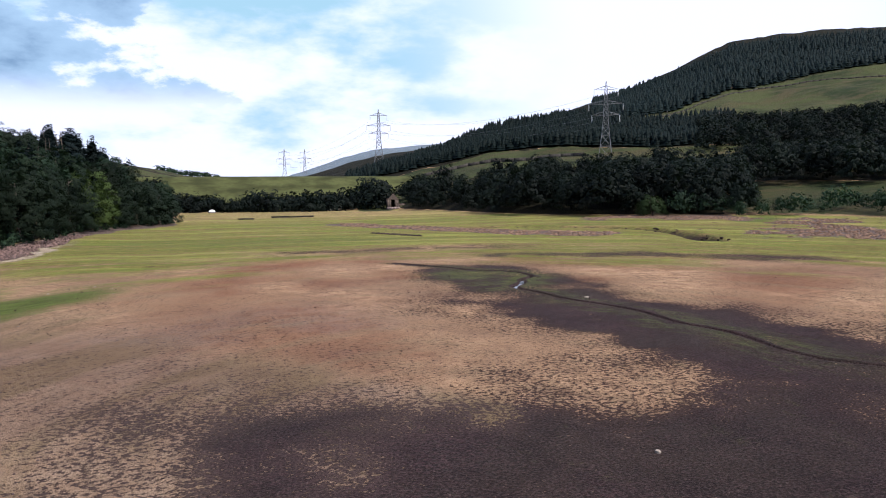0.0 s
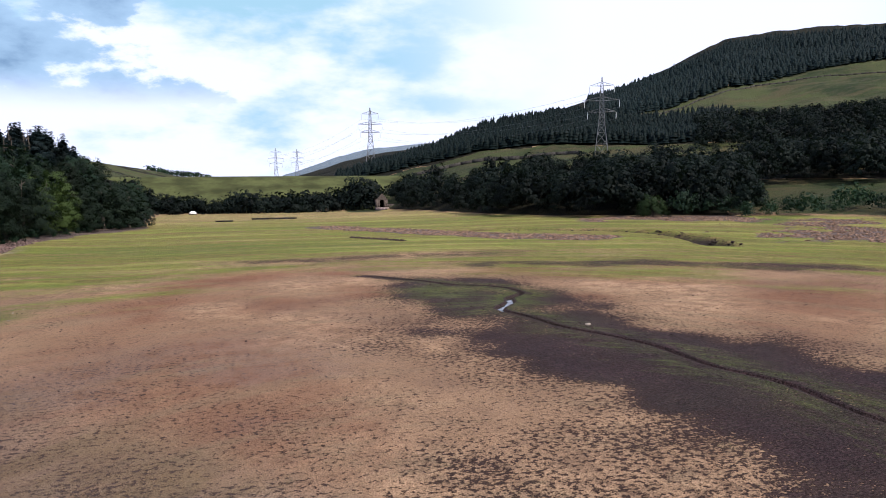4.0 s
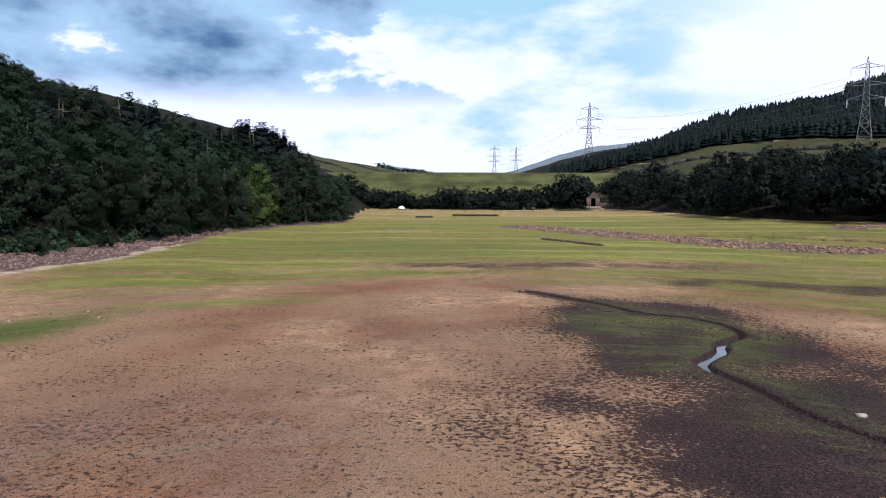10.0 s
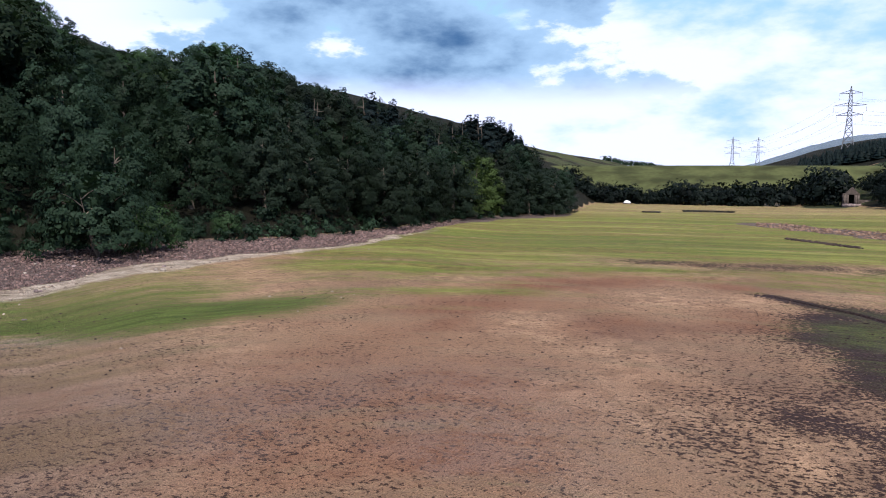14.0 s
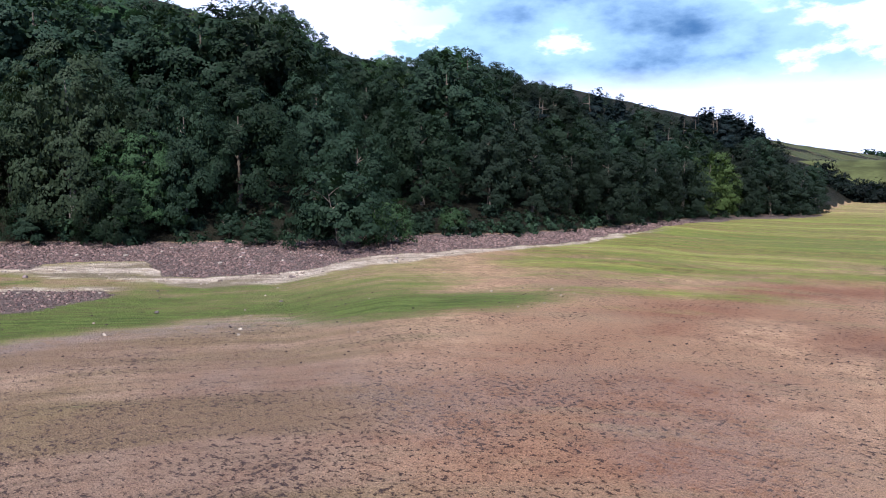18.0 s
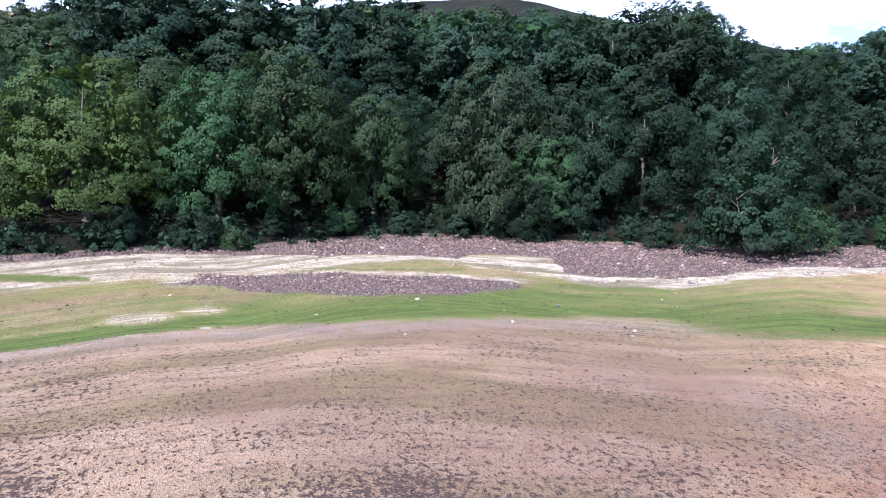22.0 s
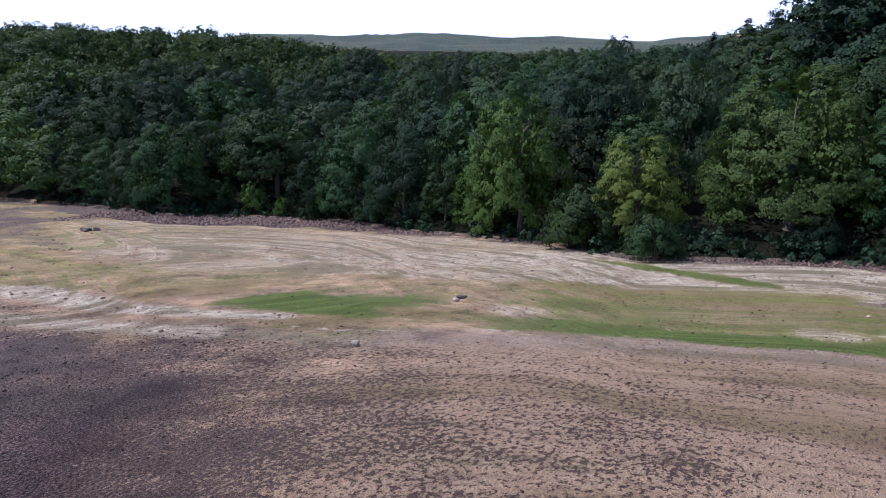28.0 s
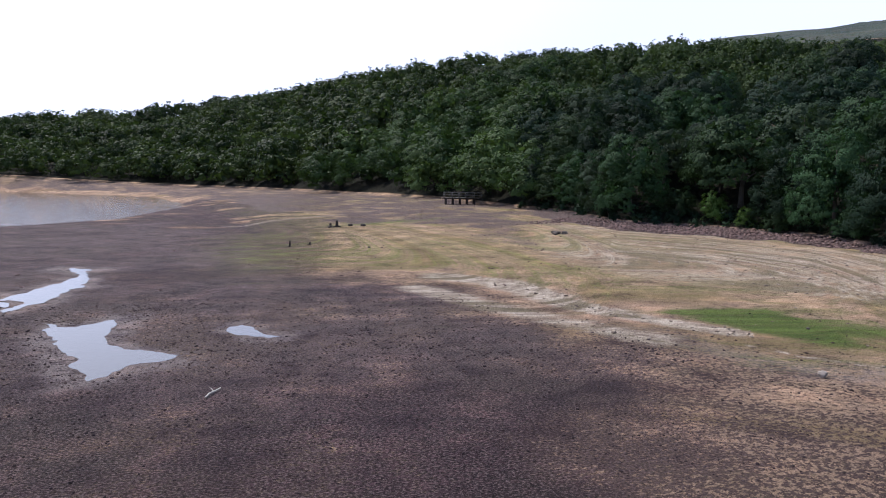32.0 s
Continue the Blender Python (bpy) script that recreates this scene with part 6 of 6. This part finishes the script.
def jetty():
    x, y = polar(157.5, 152)
    ground = float(height(x, y))
    root = new("jetty")
    root.matrix_basis = pose(x, y, ground, 0, 0, 157.5 + 8)
    tagged(root, "weathered timber jetty on dark posts above the dry shore", "jetty")
    deck = 4.15 - ground
    for k in range(27):
        v, f = box(0.28, 2.3, 0.06, -4.05 + k * 0.31, 0, deck)
        child("plank", mesh_from("plank", v, f, TIMBER), root)
    for q in (-0.95, 0.95):
        v, f = box(8.6, 0.18, 0.26, 0, q, deck - 0.27)
        child("beam", mesh_from("beam", v, f, TIMBER_DARK), root)
        for k in range(5):
            v, f = box(0.26, 0.26, deck + 0.55, -3.7 + k * 1.55, q, -0.8)
            child("pile", mesh_from("pile", v, f, TIMBER_DARK), root)
        for k in range(6):
            v, f = box(0.10, 0.10, 1.15, -4.0 + k * 1.6, q * 1.12, deck + 0.06)
            child("post", mesh_from("post", v, f, TIMBER), root)
        for z in (0.55, 1.12):
            v, f = box(8.3, 0.07, 0.10, 0, q * 1.12, deck + z)
            child("rail", mesh_from("rail", v, f, TIMBER), root)
    for z in (0.55, 1.12):
        v, f = box(0.07, 2.2, 0.10, 4.12, 0, deck + z)
        child("end_rail", mesh_from("end_rail", v, f, TIMBER), root)


jetty()


def ruin():
    x, y = polar(-11.0, 233)
    g = float(height(x, y)) - 0.3
    root = new("stone_ruin")
    root.matrix_basis = pose(x, y, g, 0, 0, -11 + 8)
    tagged(root, "small ruined stone outlet building with a gable and a dark opening", "ruin")
    w, d, h = 4.0, 4.0, 3.7
    v, f = box(w + 0.6, 1.4, 1.1, 0, -d / 2 - 0.6, 0)
    child("pale_plinth", mesh_from("pale_plinth", v, f, STONE), root, "pale stone plinth")
    for sx in (-1, 1):
        v, f = box(0.6, d, h, sx * (w / 2 - 0.3), 0, 0)
        child("side_wall", mesh_from("side_wall", v, f, MASONRY), root)
        v, f = box(0.75, 0.5, h, sx * (w / 2 - 0.95), -d / 2 + 0.25, 0)
        child("front_pier", mesh_from("front_pier", v, f, MASONRY), root)
    # The opening's shade is put into the back wall as a near-black colour.
    v, f = box(w - 1.2, 0.4, h, 0, d / 2 - 0.2, 0)
    child("back_wall", mesh_from("back_wall", v, f, SHADOWED), root)
    bm = bmesh.new()
    for yy in (-d / 2 - 0.03, -d / 2 + 0.5):
        pts = [(-w / 2, h), (w / 2, h), (w * 0.22, h + 1.4), (0.1, h + 2.2), (-0.5, h + 1.6)]
        vs = [bm.verts.new((a, yy, b)) for a, b in pts]
        bm.faces.new(vs)
    bm.verts.ensure_lookup_table()
    for k in range(5):
        q = (k + 1) % 5
        bm.faces.new((bm.verts[k], bm.verts[q], bm.verts[5 + q], bm.verts[5 + k]))
    bmesh.ops.recalc_face_normals(bm, faces=bm.faces[:])
    me = bpy.data.meshes.new("gable")
    bm.to_mesh(me)
    bm.free()
    me.materials.append(MASONRY)
    child("gable", me, root)
    v, f = box(w, d - 0.6, 0.35, 0, 0.3, h)
    child("roof_slab", mesh_from("roof_slab", v, f, MASONRY), root)
    v, f = box(3.6, 1.4, 2.2, w / 2 + 1.9, 0.3, 0)
    child("wing_wall", mesh_from("wing_wall", v, f, MASONRY), root)


ruin()


def parapet(az, r, w, h, label, stone):
    x, y = polar(az, r)
    root = new("low_wall")
    root.matrix_basis = pose(x, y, float(height(x, y)) - 0.2, 0, 0, az)
    tagged(root, label, "wall")
    for k in range(5):
        v, f = box(w / 5 - 0.04, 0.5, h * (0.92 + 0.08 * (k % 2)), -w / 2 + (k + 0.5) * w / 5, 0, 0)
        child("stone_course", mesh_from("stone_course", v, f, stone), root)
    v, f = box(w + 0.2, 0.7, 0.15, 0, 0, h)
    child("coping", mesh_from("coping", v, f, stone), root)


parapet(-6.0, 235, 4.2, 1.1, "low pale stone wall at the foot of the dam", STONE_PALE)
parapet(-1.6, 177, 11.5, 0.5, "low dark stone wall across the dry lake bed", FIELDSTONE)
parapet(2.6, 168, 4.0, 0.4, "low dark stone kerb on the dry lake bed", FIELDSTONE)


def tent():
    x, y = polar(4.46, 232)
    root = new("dome_tent")
    root.matrix_basis = pose(x, y, float(height(x, y)) + 0.30, 0, 0, 0) @ Matrix.Diagonal((0.8, 0.8, 0.75, 1))
    tagged(root, "small white dome tent pitched beside the scrub", "tent")
    bm = bmesh.new()
    bmesh.ops.create_uvsphere(bm, u_segments=16, v_segments=10, radius=1.0)
    bmesh.ops.delete(bm, geom=[v for v in bm.verts if v.co.z < -0.05], context="VERTS")
    for v in bm.verts:
        v.co = Vector((v.co.x * 1.45, v.co.y * 1.1, v.co.z * 1.15))
    me = bpy.data.meshes.new("canopy")
    bm.to_mesh(me)
    bm.free()
    me.materials.append(WHITE)
    child("canopy", me, root)
    v, f = box(3.0, 2.3, 0.55, 0, 0, -0.5)
    child("groundsheet", mesh_from("groundsheet", v, f, WALLSTONE), root)


tent()


def field_wall(points, h=1.3):
    """A dry-stone wall that follows the hillside."""
    rs = random.Random(len(points))
    pieces = []
    for (a0, r0), (a1, r1) in zip(points[:-1], points[1:]):
        (x0, y0), (x1, y1) = polar(a0, r0), polar(a1, r1)
        n = max(2, int(math.hypot(x1 - x0, y1 - y0) / 5))
        for k in range(n):
            q, w = k / n, (k + 1) / n
            p0 = np.array([x0 + (x1 - x0) * q, y0 + (y1 - y0) * q])
            p1 = np.array([x0 + (x1 - x0) * w, y0 + (y1 - y0) * w])
            d = p1 - p0
            s = np.array([-d[1], d[0]]) / np.linalg.norm(d) * 0.28
            z0, z1 = float(height(*p0)), float(height(*p1))
            hh = h * rs.uniform(0.85, 1.15)
            v = np.array([(*(p0 + s), z0 - 0.5), (*(p0 - s), z0 - 0.5), (*(p1 - s), z1 - 0.5), (*(p1 + s), z1 - 0.5),
                          (*(p0 + s * 0.5), z0 + hh), (*(p0 - s * 0.5), z0 + hh), (*(p1 - s * 0.5), z1 + hh), (*(p1 + s * 0.5), z1 + hh)])
            pieces.append((v, np.array([(0, 1, 2, 3), (4, 7, 6, 5), (0, 4, 5, 1), (1, 5, 6, 2), (2, 6, 7, 3), (3, 7, 4, 0)])))
    v, f = merge(pieces)
    tagged(new("field_wall", mesh_from("field_wall", v, f, FIELDSTONE)), "dark dry-stone wall between hillside fields", "wall", "field walls on the hillside")


field_wall([(-29, 470), (-33, 510), (-37, 560), (-41, 600), (-46, 620), (-53, 625)], 1.0)
field_wall([(-14, 300), (-18, 305), (-23, 300), (-28, 303)], 1.6)


def pole(x, y, h):
    root = new("utility_pole")
    root.matrix_basis = pose(x, y, float(height(x, y)) - 0.3, 0, 0, 30)
    tagged(root, "wooden utility pole on the hillside", "pole", "poles on the hillside")
    v, f = tube([(0, 0, 0), (0, 0, h)], [0.16, 0.12], 7)
    child("shaft", mesh_from("shaft", v, f, TIMBER), root)
    v, f = box(1.8, 0.14, 0.14, 0, 0, h - 0.6)
    child("crossarm", mesh_from("crossarm", v, f, TIMBER), root)


for az, r in ((-34.5, 470), (-38.5, 430), (-43, 400), (-45.5, 225), (-21.5, 168)):
    pole(*polar(az, r), 9.0)


def cables():
    """Conductors that sag from tower to tower."""
    line = ((147.0, 257.0, 19.0, 34.5, -28), (92.0, 490.0, 24.0, 41.0, -11), (41.0, 753.0, 12.0, 38.5, -4))
    for a, b in zip(line[:-1], line[1:]):
        for z, reach in ((28.5, 8.6), (35.5, 10.6), (44.5, 7.4)):
            for side in (-1, 1):
                ends = []
                for x, y, base, tall, turn in (a, b):
                    s = tall / 50
                    ends.append(np.array(pose(x, y, base, 0, 0, turn) @ Vector((side * reach * s, 0, (z - 4.2) * s))))
                pts = [ends[0] + (ends[1] - ends[0]) * t - np.array([0, 0, 28 * t * (1 - t)]) for t in np.linspace(0, 1, 17)]
                v, f = tube(pts, [0.035] * len(pts), 4)
                tagged(new("power_cable", mesh_from("power_cable", v, f, STEEL)), "thin power cable sagging between pylons", "cable", "power cables")


cables()


# single rocks that stand out of the shore's stones
rk = random.Random(91)
for i in range(60):
    az = rk.uniform(38, 82)
    sh = float(land(az, 2))
    bx, by = polar(az, sh * rk.uniform(0.72, 0.97))
    sz = rk.uniform(0.22, 0.42)
    boulder("rock", bx, by, sz, sz * rk.uniform(0.55, 0.9), sz * rk.uniform(0.35, 0.65), STONE if rk.random() < 0.75 else STONE_PALE, "angular purplish rock among the stones of the upper shore", "rock", 60 + i,
            "rocks on the upper shore")


def dead_branch(x, y, size, seed):
    """A bleached fallen bough with its side twigs."""
    rs = np.random.RandomState(seed)
    a = rs.uniform(0, 6.28)
    way = np.array([math.cos(a), math.sin(a), 0.12])
    pts = np.array([way * size * u + [0, 0, 0.06 + 0.05 * math.sin(u * 5)] + rs.randn(3) * 0.04 * size for u in np.linspace(0, 1, 6)])
    root = new("dead_branch")
    root.matrix_basis = pose(x, y, float(height(x, y)) - 0.03)
    tagged(root, "weathered dead branch lying at the foot of the wood", "branch", "dead branches on the shore")
    v, f = tube(pts, np.linspace(0.06, 0.012, 6) * size / 2.2, 6)
    child("bough", mesh_from("bough", v, f, BARK, True), root)
    for k in range(7):
        u = rs.uniform(0.15, 0.95)
        p = np.array([np.interp(u, np.linspace(0, 1, 6), pts[:, q]) for q in range(3)])
        b = a + rs.choice((-1, 1)) * rs.uniform(0.4, 1.2)
        d = np.array([math.cos(b), math.sin(b), rs.uniform(0.1, 0.7)]) * size * rs.uniform(0.2, 0.45)
        v, f = tube([p, p + d * 0.5 + rs.randn(3) * 0.04, p + d], np.array([0.026, 0.018, 0.007]) * size / 2.2, 5)
        child("twig", mesh_from("twig", v, f, BARK, True), root)


for i, (az, back) in enumerate(((104, 2.0), (106.5, 1.2), (109, 1.5), (113, 2.2), (101, 1.4), (96, 1.8), (89, 1.2), (83, 1.6), (78, 2.2), (74.5, 1.3), (69, 1.8), (63, 1.4), (117, 2.4), (121, 1.6), (128, 2.0), (136, 2.5))):
    bx, by = polar(az, float(land(az, 2)) - back)
    dead_branch(bx, by, 1.2 + (i * 0.37) % 1.2, 200 + i)
